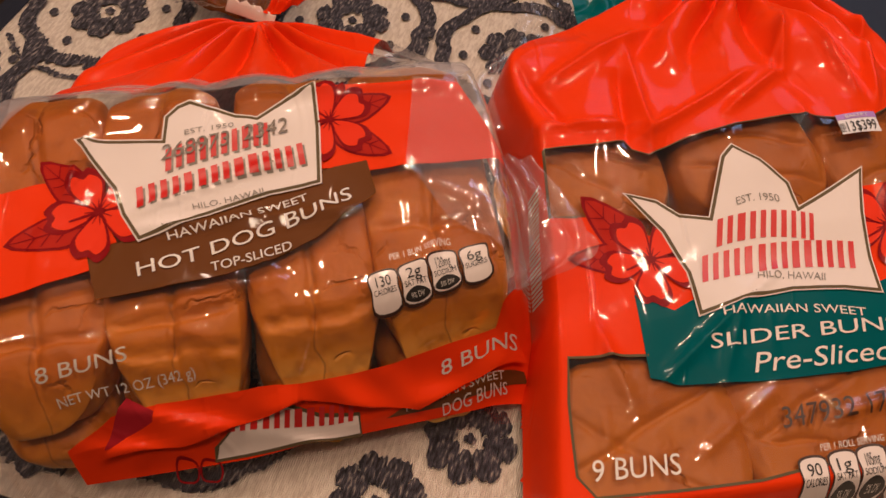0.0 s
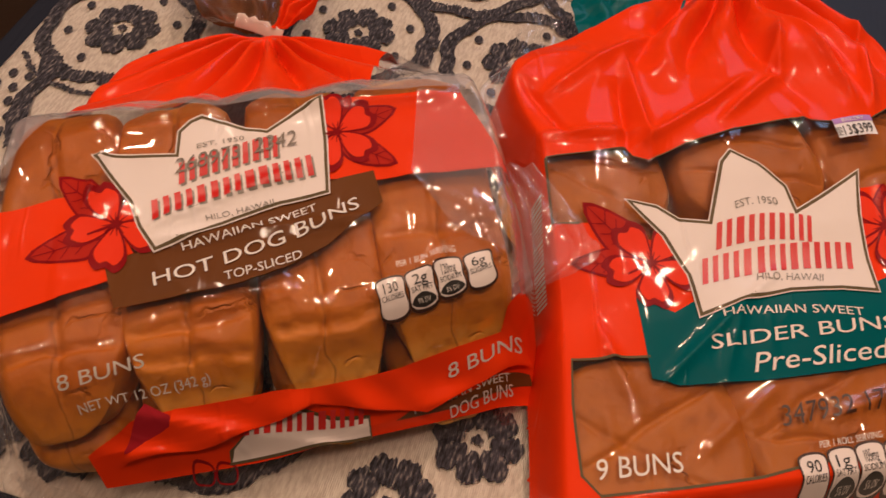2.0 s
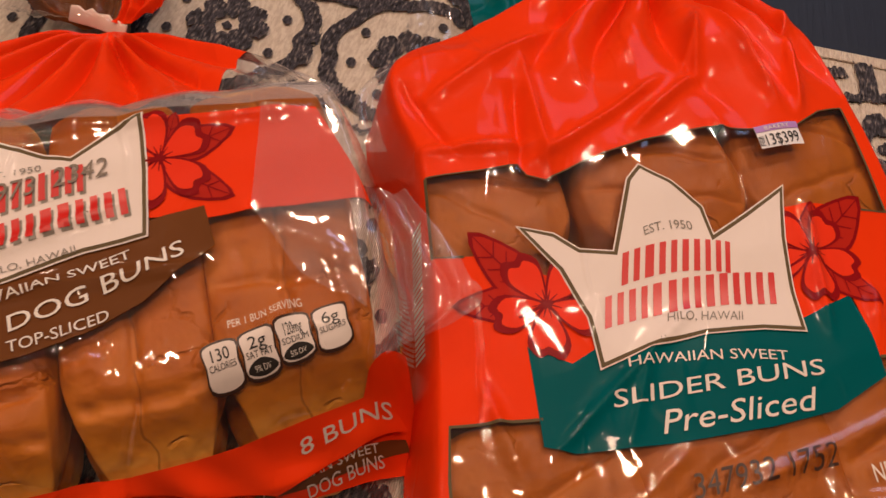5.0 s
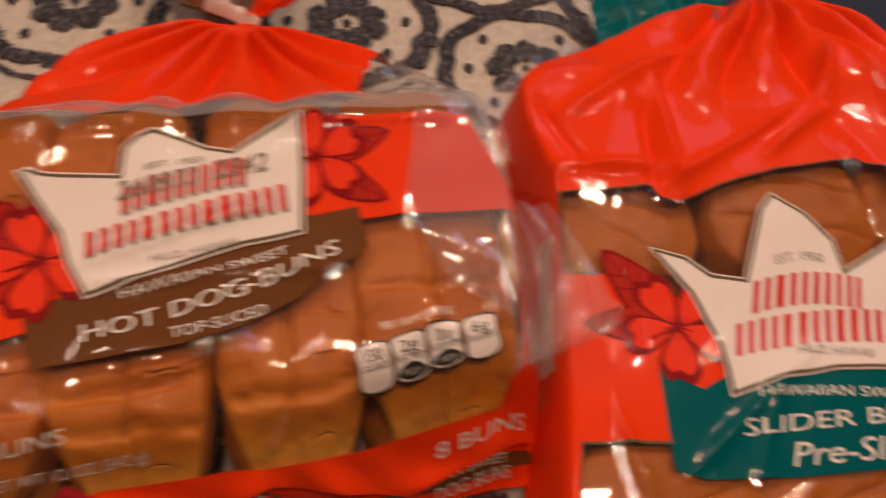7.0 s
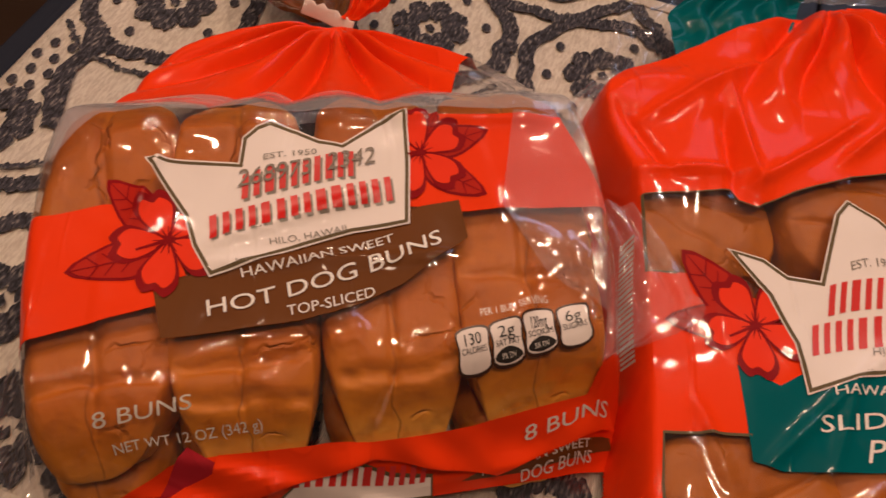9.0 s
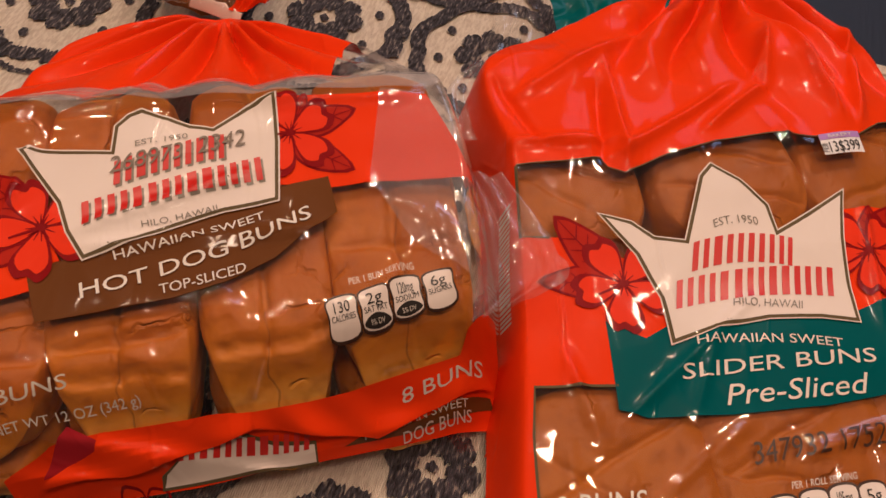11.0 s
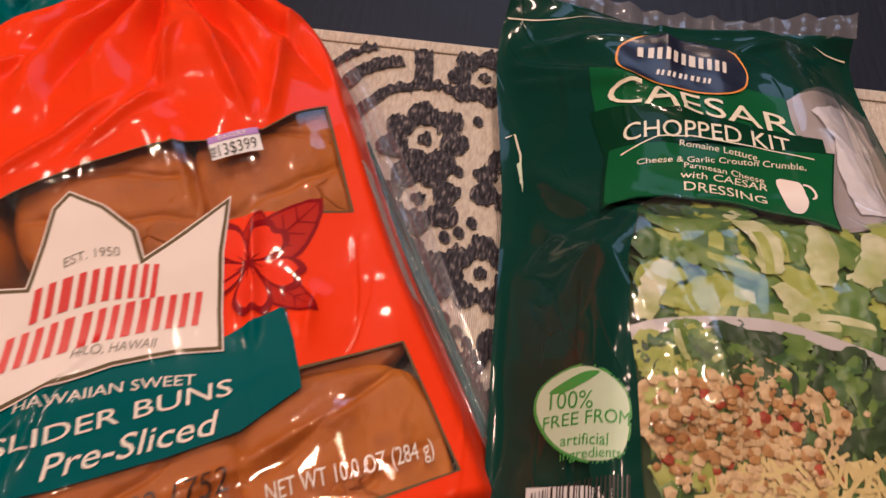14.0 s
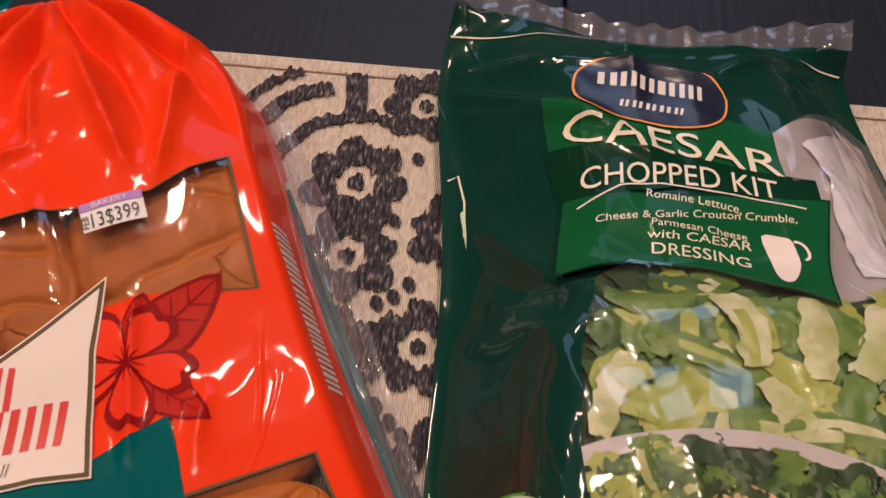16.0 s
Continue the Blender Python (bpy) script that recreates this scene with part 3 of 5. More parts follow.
def shield(at, along, up, words, skin, lift, parent, dark=True):
    """A small white nutrition panel with a dark outline, and its words."""
    a, u = Vector(along), Vector(up)
    at = Vector(at)
    shape = rounded([(-0.44, -0.42), (0.0, -0.52), (0.44, -0.42), (0.42, 0.0), (0.44, 0.42), (0.0, 0.52), (-0.44, 0.42), (-0.42, 0.0)], 3)
    place = lambda pts, k: [tuple(at + a * (x * k) + u * (y * k)) for x, y in pts]
    panel = link("nutrition_panel", patch([place(shape, 1.1)], skin, lift), BROWNINK, parent, "small white nutrition panel with a dark outline")
    link("panel_face", patch([place(shape, 0.98)], skin, lift + 0.0002), WHITE, panel)
    if words[2]:
        cap = rounded([(-0.42, -0.4), (0.0, -0.5), (0.42, -0.4), (0.3, -0.24), (0.0, -0.15), (-0.3, -0.24)], 3)
        link("panel_cap", patch([place(cap, 0.97)], skin, lift + 0.0004), INK, panel)
        q = place([(-0.22, -0.4), (0.22, -0.4), (-0.22, -0.28)], 1)
        word(words[2], *q, skin, lift + 0.0006, WORDS, panel)
    q = place([(-0.24, 0.08), (0.24, 0.08), (-0.24, 0.38)], 1)
    word(words[0], *q, skin, lift + 0.0005, INK, panel)
    q = place([(-0.36, -0.12), (0.36, -0.12), (-0.36, 0.03)], 1)
    word(words[1], *q, skin, lift + 0.0005, INK, panel)


def bread(size, power, seed, slit, dents, ceiling, place, name, mat, label, category, group, taper=0.0, blunt=0.0):
    """A baked roll: a soft box with a domed crown, wrinkles and an uneven skin, pressed under the film above it."""
    w, l, h = size
    bm = bmesh.new()
    nu, nv = 120, 150
    grid = []

    def soft(q, power):
        c, d = math.cos(q), math.sin(q)
        r = (abs(c) ** power + abs(d) ** power) ** (-1 / power)
        return c * r, d * r

    inv = place.inverted()
    for j in range(nv + 1):
        ph = -math.pi / 2 + math.pi * j / nv
        row = []
        for i in range(nu):
            th = 2 * math.pi * i / nu
            (cx, sx), (cy, sy) = soft(th, power), soft(ph, blunt or power)
            x, y, z = cy * cx * w / 2, sy * l / 2, cy * sx * h / 2
            n = noise.noise(Vector((x * 28, y * 28, z * 28 + seed)))
            f = 1 + 0.05 * n + 0.018 * noise.noise(Vector((x * 90, y * 90, z * 90 + seed)))
            x, y, z = x * f * (1 - taper * sm(-l / 2 + 0.036, -l / 2 + 0.002, y)), y * f, z * f
            dip = 0.0
            if z > 0:
                if slit:
                    dip += 0.0032 * math.exp(-(abs(x - 0.003 * noise.noise(Vector((y * 30, seed, 0)))) / 0.0015) ** 1.2) * sm(l / 2, l / 2 - 0.02, abs(y))
                for y0, depth, tilt in dents:
                    yy = y - y0 - tilt * x - 0.003 * noise.noise(Vector((x * 60, seed + y0 * 100, 3)))
                    dip += 1.7 * depth * math.exp(-(abs(yy) / 0.0015) ** 1.2) * (1 - sm(w * 0.3, w * 0.5, abs(x)))
            p = place @ Vector((x, y, z))
            top = ceiling(p.x, p.y)
            if p.z > top - 0.0075:
                over = p.z - (top - 0.0075)
                p.z = min(top - 0.0014, top - 0.0075 + over * 0.32) - 0.0008 * (0.5 + noise.noise(Vector((x * 70, y * 70, seed))))
            p.z = max(p.z - dip, 0.0012)
            row.append(bm.verts.new(inv @ p))
        grid.append(row)
    for j in range(nv):
        for i in range(nu):
            bm.faces.new((grid[j][i], grid[j][(i + 1) % nu], grid[j + 1][(i + 1) % nu], grid[j + 1][i]))
    bmesh.ops.remove_doubles(bm, verts=bm.verts, dist=0.00005)
    ob = link(name, bm, mat)
    ob.matrix_world = place
    return tagged(ob, label, category, group)


# ---- room and table ----
SPIN = -16.5


def slab(name, lo, hi, mat, label, parent=None, bevel=0.0):
    bm = bmesh.new()
    box(bm, lo, hi, bevel)
    ob = link(name, bm, mat, parent, smooth=False)
    if parent is None:
        tagged(ob, label, name.split("_")[0], kind="structure")
    return ob


slab("floor", (-2.2, -2.2, -0.8), (2.6, 2.8, -0.76), FLOOR, "dark brown wooden floor under the table")
slab("ceiling", (-2.2, -2.2, 1.66), (2.6, 2.8, 1.72), CEILING, "plain off-white painted ceiling of the room")
slab("wall_west", (-2.3, -2.2, -0.76), (-2.2, 2.8, 1.66), WALL, "plain warm beige painted wall")
slab("wall_east", (2.6, -2.2, -0.76), (2.7, 2.8, 1.66), WALL, "plain warm beige painted wall")
slab("wall_south", (-2.2, -2.3, -0.76), (2.6, -2.2, 1.66), WALL, "plain warm beige painted wall")
slab("wall_north", (-2.2, 2.8, -0.76), (2.6, 2.9, 1.66), WALL, "plain warm beige painted wall")

table = thing("dining_table", "dark navy-black painted dining table of wide wooden planks", "table")
table.matrix_world = pose(0.15, 0.225, 0, 0, 0, SPIN)
for k in range(-2, 4):
    bm = bmesh.new()
    box(bm, (max(-0.456, 0.219 + 0.24 * k - 0.2394), -0.45, -0.033), (0.219 + 0.24 * k - 0.0006, 0.62, -0.0035), 0.0016)
    link("plank", bm, TABLE, table, smooth=False)
for x in (-0.40, 0.86):
    for y in (-0.38, 0.55):
        bm = bmesh.new()
        box(bm, (x - 0.035, y - 0.035, -0.76), (x + 0.035, y + 0.035, -0.033), 0.004)
        link("leg", bm, TABLE, table, smooth=False)
for y in (-0.36, 0.53):
    bm = bmesh.new()
    box(bm, (-0.365, y - 0.012, -0.13), (0.825, y + 0.012, -0.034), 0.002)
    link("apron", bm, TABLE, table, smooth=False)

# ---- runner ----
runner = thing("table_runner", "cream woven table runner with raised charcoal floral medallions", "table runner")
runner.matrix_world = pose(0.15, 0.225, 0, 0, 0, SPIN)
bm = bmesh.new()
NX, NY = 130, 40
rows = []
for j in range(NY + 1):
    row = []
    for i in range(NX + 1):
        x, y = -0.437 + 1.09 * i / NX, -0.201 + 0.402 * j / NY
        row.append(bm.verts.new((x, y, -0.0006 + 0.0005 * noise.noise(Vector((x * 14, y * 14, 0))))))
    rows.append(row)
for j in range(NY):
    for i in range(NX):
        bm.faces.new((rows[j][i], rows[j][i + 1], rows[j + 1][i + 1], rows[j + 1][i]))
solid = bmesh.ops.extrude_face_region(bm, geom=bm.faces[:])
for v in solid["geom"]:
    if isinstance(v, bmesh.types.BMVert):
        v.co.z = -0.0034
bmesh.ops.recalc_face_normals(bm, faces=bm.faces)
link("cloth", bm, CLOTH, runner, "cream woven cloth with fine metallic threads")
for y in (-0.199, 0.199):
    bm = bmesh.new()
    box(bm, (-0.437, y - 0.004, -0.0005), (0.653, y + 0.004, 0.0009), 0.0005)
    link("hem", bm, CLOTH, runner)

LAY = [0.0]


def ragged(x, y):
    r = noise.noise(Vector((round(x / 0.0011) * 3.7, round(y / 0.006) * 1.3, 2.0)))
    return x + 0.0003 * r, y + 0.0034 * r


def tuft(outlines, at=(0, 0), turn=0.0, name="woven_motif", strip=False):
    """Raised chenille pile in the shape of the outlines, its edge broken by the threads."""
    bm = bmesh.new()
    if strip:
        LAY[0] = (LAY[0] + 0.00004) % 0.0008
    for o in outlines:
        ps = local(o, at, 1, turn)
        if strip:
            bm.faces.new([bm.verts.new((*ragged(x, y), 0.0008 + LAY[0] + 0.0004 * noise.noise(Vector((x * 700, y * 700, 5))))) for x, y in ps])
            continue
        LAY[0] = (LAY[0] + 0.00004) % 0.0008
        fine = []
        for (x0, y0), (x1, y1) in zip(ps, ps[1:] + ps[:1]):
            n = max(1, int(math.hypot(x1 - x0, y1 - y0) / 0.0007))
            fine += [ragged(x0 + (x1 - x0) * k / n, y0 + (y1 - y0) * k / n) for k in range(n)]
        mx, my = sum(p[0] for p in ps) / len(ps), sum(p[1] for p in ps) / len(ps)
        hub = bm.verts.new((mx, my, 0.0012 + LAY[0]))
        vs = [bm.verts.new((x, y, 0.0006 + LAY[0])) for x, y in fine]
        for k in range(len(vs)):
            bm.faces.new((hub, vs[k - 1], vs[k]))
    if strip:
        bmesh.ops.remove_doubles(bm, verts=bm.verts, dist=0.00002)
    for f in bm.faces:
        f.normal_update()
        if f.normal.z < 0:
            f.normal_flip()
    return link(name, bm, CHENILLE, runner, smooth=False)


def ringpoly(r, width, lobes, depth, a0=0, a1=360):
    """Wedges of a scalloped ring."""
    n = int(abs(a1 - a0) / 360 * (r + width) * 2 * math.pi / 0.0008) + 2
    at = []
    for k in range(n + 1):
        a = radians(a0 + (a1 - a0) * k / n)
        q = r + depth * abs(math.sin(lobes * a / 2))
        at.append([((q + width * f) * math.cos(a), (q + width * f) * math.sin(a)) for f in (0, 1)])
    return [[at[k][0], at[k + 1][0], at[k + 1][1], at[k][1]] for k in range(n)]


def daisy(r, petals, turn=0):
    """Petals with pale eyes left open between them, and a dark dot at the heart."""
    out = []
    for k in range(petals):
        a = turn + 360 / petals * k
        out += [local(rounded([(0.0, 0.27), (0.15, 0.34), (0.26, 0.62), (0.27, 0.84), (0.0, 1.0), (-0.27, 0.84), (-0.26, 0.62), (-0.15, 0.34)], 2), (0, 0), r, a)]
    out += [rounded(local([(1, 0), (0, 1), (-1, 0), (0, -1)], (0, 0), r * 0.14, 0), 3)]
    return out


def dot(x, y, r):
    return rounded([(x + r, y + r), (x - r, y + r), (x - r, y - r), (x + r, y - r)], 2)


bm = bmesh.new()
hub = bm.verts.new((0, 0, 0.0012))
ends = [bm.verts.new((*ragged(x, y), 0.0007)) for x, y in dot(0, 0, 0.0024)]
for k in range(len(ends)):
    bm.faces.new((hub, ends[k - 1], ends[k]))
bmesh.ops.recalc_face_normals(bm, faces=bm.faces)
DOT = bpy.data.meshes.new("woven_dot")
bm.to_mesh(DOT)
DOT.materials.append(CHENILLE)


def dots(places):
    for x, y in places:
        ob = new("woven_dot", DOT)
        ob.parent, ob.location = runner, (x, y, 0)


MEDALLIONS = [(-0.384, 0.080, 0.041, 10), (-0.239, 0.122, 0.040, 0), (-0.134, 0.124, 0.039, 15), (-0.029, 0.124, 0.04, 5), (-0.349, -0.126, 0.037, 0), (-0.244, -0.02, 0.04, 0), (-0.135, -0.02, 0.04, 20),
              (-0.03, -0.02, 0.04, 0), (0.075, -0.02, 0.04, 0), (-0.215, -0.13, 0.04, 0), (0.0, -0.135, 0.04, 10), (0.33, 0.12, 0.04, 0), (0.44, 0.12, 0.04, 0), (0.3, -0.02, 0.04, 0), (0.41, -0.02, 0.04, 0), (0.52, 0.0, 0.04, 0), (0.35, -0.13, 0.04, 0), (0.55, 0.13, 0.04, 0)]
for x, y, r, turn in MEDALLIONS:
    tuft(ringpoly(r, 0.0095, 8, 0.003), (x, y), turn, "medallion_ring", True)
    tuft(daisy(r * 0.60, 8, 0), (x, y), turn, "woven_flower")
    if y > 0.05 and x < 0.1:
        tuft(ringpoly(r + 0.0165, 0.0028, 10, 0.0018, -150, -30), (x, y), turn, "woven_arc", True)
    dots([(x + r * 0.83 * math.cos(q), y + r * 0.83 * math.sin(q)) for q in (0.4, 1.2, 2.7, 3.5, 4.4, 5.8)])
# flowers and sprigs between the medallions
for x, y, r, turn in [(0.15, -0.045, 0.022, 15), (0.14, -0.09, 0.022, 0), (-0.095, -0.123, 0.021, 0), (-0.125, -0.16, 0.021, 12), (-0.058, -0.165, 0.02, 0), (-0.31, -0.176, 0.024, 0), (-0.352, -0.172, 0.024, 10), (-0.268, -0.172, 0.022, 0),
                      (-0.03, -0.18, 0.018, 0), (0.108, -0.005, 0.019, 0), (0.1, -0.05, 0.019, 20), (-0.421, -0.037, 0.024, 0), (-0.4, -0.18, 0.02, 0)]:
    tuft(daisy(r, 6 if r < 0.02 else 8, turn), (x, y), turn, "woven_flower")
# the dense floral band beside the slider bun bag
def bloom(r, petals):
    """A full flower: broad petals that touch, a pale ring, and a dark heart."""
    out = []
    for k in range(petals):
        out += [local(rounded([(0.0, 0.38), (0.22, 0.42), (0.36, 0.62), (0.25, 0.95), (0.0, 1.1), (-0.25, 0.95), (-0.36, 0.62), (-0.22, 0.42)], 2), (0, 0), r * (1.0 if k % 2 else 1.12), 360 / petals * k)]
    return out + [rounded(local([(1, 0), (0, 1), (-1, 0), (0, -1)], (0, 0), r * 0.2, 45), 3)]


for x, y, r, n, turn in ((0.1232, 0.1302, 0.0215, 7, 10), (0.1241, 0.092, 0.02, 7, 30), (0.158, 0.0516, 0.0185, 7, 0), (0.1685, 0.107, 0.018, 7, 20), (0.151, 0.1785, 0.019, 7, 40), (0.17, 0.001, 0.019, 7, 15), (0.125, 0.045, 0.019, 7, 0), (0.196, 0.15, 0.02, 7, 0), (0.2, 0.055, 0.02, 7, 25)):
    tuft(bloom(r, n), (x, y), turn, "woven_flower")
tuft(ringpoly(0.0345, 0.0065, 10, 0.0015, 62, 165), (0.1232, 0.1302), 0, "woven_arc", True)
tuft(ringpoly(0.053, 0.0085, 10, 0.002, 108, 165), (0.1232, 0.1302), 0, "woven_arc", True)
tuft(ringpoly(0.069, 0.005, 10, 0.002, 118, 160), (0.1232, 0.1302), 0, "woven_arc", True)
tuft([[(0.1095, 0.1955), (0.1205, 0.1955), (0.1225, 0.18), (0.1235, 0.165), (0.1125, 0.165), (0.112, 0.18)]], name="woven_stem")
tuft(ringpoly(0.045, 0.009, 8, 0.004, 200, 340), (-0.186, 0.212), 0, "woven_arc", True)
tuft(ringpoly(0.025, 0.005, 8, 0.002, 200, 340), (-0.186, 0.206), 0, "woven_arc", True)
tuft(ringpoly(0.045, 0.009, 8, 0.004, 200, 340), (-0.31, 0.205), 0, "woven_arc", True)
tuft(ringpoly(0.045, 0.009, 8, 0.004, 200, 340), (-0.08, 0.212), 0, "woven_arc", True)
tuft(ringpoly(0.062, 0.009, 12, 0.002, 40, 140), (-0.349, -0.126), 0, "woven_arc", True)
tuft(ringpoly(0.077, 0.003, 12, 0.001, 40, 140), (-0.349, -0.126), 0, "woven_arc", True)
tuft(ringpoly(0.0, 0.011, 3, 0.004, 0, 180), (-0.186, 0.118), 90, "woven_sprig", True)
tuft([[(-0.405, 0.045), (-0.398, 0.03), (-0.402, 0.008), (-0.395, -0.012), (-0.386, -0.03), (-0.395, -0.032), (-0.407, -0.014), (-0.413, 0.006), (-0.409, 0.028), (-0.417, 0.04)]], name="woven_arc")
dots([(-0.43 + 0.011 * i + 0.004 * (j % 2), -0.01 + 0.011 * j) for i in range(3) for j in range(4)] + [(-0.432 + 0.012 * i, -0.075 - 0.011 * j) for i in range(4) for j in range(2)])
dots([(0.1498, 0.146), (0.1425, 0.1109), (0.1518, 0.08), (0.146, 0.0735), (0.1395, 0.07), (0.15, 0.02), (0.144, 0.026), (0.155, 0.015)] + [(0.103 + 0.006 * (k % 3), 0.07 - 0.015 * k) for k in range(12)])

# ---- hot dog bun bag ----
HOT_KNOT = (-0.093, 0.368)


def hot_height(x, y, u, v, w):
    yl = y - (0.26 - 0.09 * sm(0.16, 0.21, y)) * (x + 0.075)
    along = lerp_line(yl, [(0.1, 0.001), (0.118, 0.011), (0.125, 0.024), (0.137, 0.044), (0.149, 0.064), (0.17, 0.071), (0.21, 0.0775), (0.25, 0.085), (0.262, 0.083), (0.285, 0.062), (0.32, 0.044), (0.37, 0.03)])
    side = min(u, 1 - u) * w
    low = 0.12 + 0.6 * sm(0.55, 0.75, v)
    z = 0.002 + along * (low + (1 - low) * sm(0.0, 0.022, side) ** 0.7)
    inside = sm(0.0, 0.02, side) * sm(0.02, 0.1, v)
    z += inside * crumple(x, y, 0.0016, 0.035, 3.0)
    z += inside * gather(x, y, HOT_KNOT, 9, 0.013, 0.025, 0.15, 2.0)
    for a, b, amp, wd in (((-0.112, 0.192), (-0.05, 0.222), 0.0028, 0.0035), ((-0.108, 0.186), (-0.02, 0.2), 0.002, 0.003), ((-0.139, 0.2), (-0.134, 0.232), 0.003, 0.003), ((-0.104, 0.157), (-0.05, 0.168), 0.003, 0.0035),
                          ((-0.09, 0.15), (-0.055, 0.139), 0.003, 0.003), ((0.0, 0.176), (0.014, 0.196), 0.0028, 0.004), ((0.02, 0.21), (0.036, 0.165), 0.003, 0.003), ((0.0, 0.215), (0.034, 0.20), 0.0022, 0.003), ((-0.155, 0.24), (0.01, 0.262), 0.003, 0.0045),
                          ((-0.06, 0.176), (-0.048, 0.16), 0.0025, 0.003), ((-0.125, 0.125), (-0.03, 0.126), 0.004, 0.004), ((-0.03, 0.131), (0.04, 0.152), 0.004, 0.004), ((-0.13, 0.114), (-0.085, 0.119), 0.003, 0.003)):
        z += crease(x, y, a, b, amp, wd)
    return max(z, 0.0015)


HOT_ROWS = [((-0.155, 0.092), (0.05, 0.142)), ((-0.178, 0.13), (0.055, 0.18)), ((-0.195, 0.2), (0.052, 0.235)), ((-0.193, 0.27), (0.035, 0.29)),
            ((-0.185, 0.325), (0.018, 0.322)), ((-0.15, 0.352), (-0.025, 0.35)), ((-0.108, 0.366), (-0.078, 0.368))]
hot = Skin(HOT_ROWS, hot_height, 170, 170).ready()
hot_bag = thing("hot_dog_bun_bag", "clear and orange-red bag of hot dog buns, twisted and clipped shut", "bread bag")
link("clear_film", hot.mesh(), CLEAR, hot_bag, "crinkled clear plastic film")
for name, shape, mat, lift in (
        ("red_band", [(-0.19, 0.193), (-0.183, 0.146), (-0.1624, 0.1525), (-0.1435, 0.1597), (-0.1244, 0.169), (-0.1263, 0.1777), (-0.1162, 0.1811), (-0.134, 0.2072), (-0.1516, 0.2046), (-0.1674, 0.198)], RED, 0.0003),
        ("red_band", [(-0.0453, 0.2538), (-0.0181, 0.258), (0.0152, 0.2639), (0.0243, 0.2479), (0.036, 0.227), (0.0014, 0.2223), (-0.0216, 0.2179), (-0.0405, 0.2174)], RED, 0.0003),
        ("brown_banner", [(-0.1272, 0.1771), (-0.1201, 0.1579), (-0.097, 0.1625), (-0.0747, 0.1685), (-0.0579, 0.1754), (-0.0393, 0.1871), (-0.0177, 0.208), (-0.0224, 0.2227), (-0.0404, 0.2163), (-0.0441, 0.2124), (-0.1078, 0.1833)], BROWN, 0.0005),
        ("red_front_flap", [(0.048, 0.185), (0.0343, 0.1692), (0.0321, 0.1638), (0.022, 0.1605), (-0.0096, 0.1495), (-0.0248, 0.1452), (-0.0611, 0.1361), (-0.0986, 0.1285), (-0.1148, 0.1232), (-0.1318, 0.1135), (-0.1279, 0.1065), (-0.0685, 0.119), (-0.0156, 0.132), (0.0259, 0.1425), (0.0478, 0.149), (0.052, 0.1696)], RED, 0.0006),
        ("front_banner", [(-0.0118, 0.1355), (0.0011, 0.1418), (0.0169, 0.1452), (0.0474, 0.1599), (0.0495, 0.1571), (0.0348, 0.1492), (0.0119, 0.1416)], BROWN, 0.001),
        ("front_crown_outline", [(-0.0661, 0.1358), (-0.0665, 0.1286), (-0.0797, 0.1208), (-0.0801, 0.1172), (-0.0218, 0.1298), (-0.0227, 0.136), (-0.0389, 0.134)], BRONZE, 0.001),
        ("front_crown", [(-0.0651, 0.1348), (-0.0655, 0.129), (-0.0777, 0.1213), (-0.0791, 0.1182), (-0.0226, 0.1306), (-0.0234, 0.135), (-0.0389, 0.133)], WHITE, 0.0013)):
    link(name, patch([shape], hot, lift), mat, hot_bag)
# the front flap folds over itself: its loose lower edge stands off the band below
FOLD_EDGE = [(-0.1192, 0.1134), (-0.105, 0.1168), (-0.091, 0.1195), (-0.074, 0.125), (-0.058, 0.131), (-0.045, 0.1365), (-0.032, 0.1375), (-0.018, 0.138), (0.0015, 0.1395), (0.026, 0.1505), (0.0488, 0.1635)]
FOLD_TOP = [(0.0345, 0.1695), (0.0321, 0.1640), (0.022, 0.1607), (-0.0096, 0.1497), (-0.0248, 0.1454), (-0.045, 0.1405), (-0.0611, 0.1375), (-0.0986, 0.1287), (-0.1, 0.124), (-0.11, 0.1195)]


def away(p, line):
    """How far p lies from a line of points."""
    best = 1.0
    for a, b in zip(line, line[1:]):
        a, b = Vector(a), Vector(b)
        t = max(0.0, min(1.0, (p - a).dot(b - a) / (b - a).length_squared))
        best = min(best, (p - a - (b - a) * t).length)
    return best


bm = patch([FOLD_EDGE + FOLD_TOP], hot, 0.0007, 0.0014)
for v in bm.verts:
    d = away(v.co.xy, FOLD_EDGE)
    v.co += Vector((0, -0.5, 0.85)) * (0.0052 * math.exp(-(d / 0.0055) ** 1.5) * (0.8 + 0.5 * noise.noise(Vector((v.co.x * 70, 3, 0)))) + 0.0009 * math.sin(v.co.x * 210 + d * 500) * math.exp(-d / 0.012))
for x in (-0.0905, -0.0815):
    loop = [(x + 0.0042 * math.cos(q), 0.1135 + 0.0042 * math.sin(q) * (1 + 0.2 * math.cos(2 * q)) + 0.1 * (x + 0.09)) for q in (2 * math.pi * k / 18 for k in range(19))]
    link("printed_petal", patch(band(loop, 0.0007), hot, 0.0009, 0.003), MAROON, hot_bag)
link("red_fold", bm, RED, hot_bag, "orange-red film folded over the bag's front")
link("doubled_film", patch([[(-0.1085, 0.1290), (-0.0985, 0.1262), (-0.084, 0.1255), (-0.1, 0.1215), (-0.1185, 0.1150), (-0.114, 0.122)]], hot, 0.0009), PINK, hot_bag, "dull pink film seen through another layer")
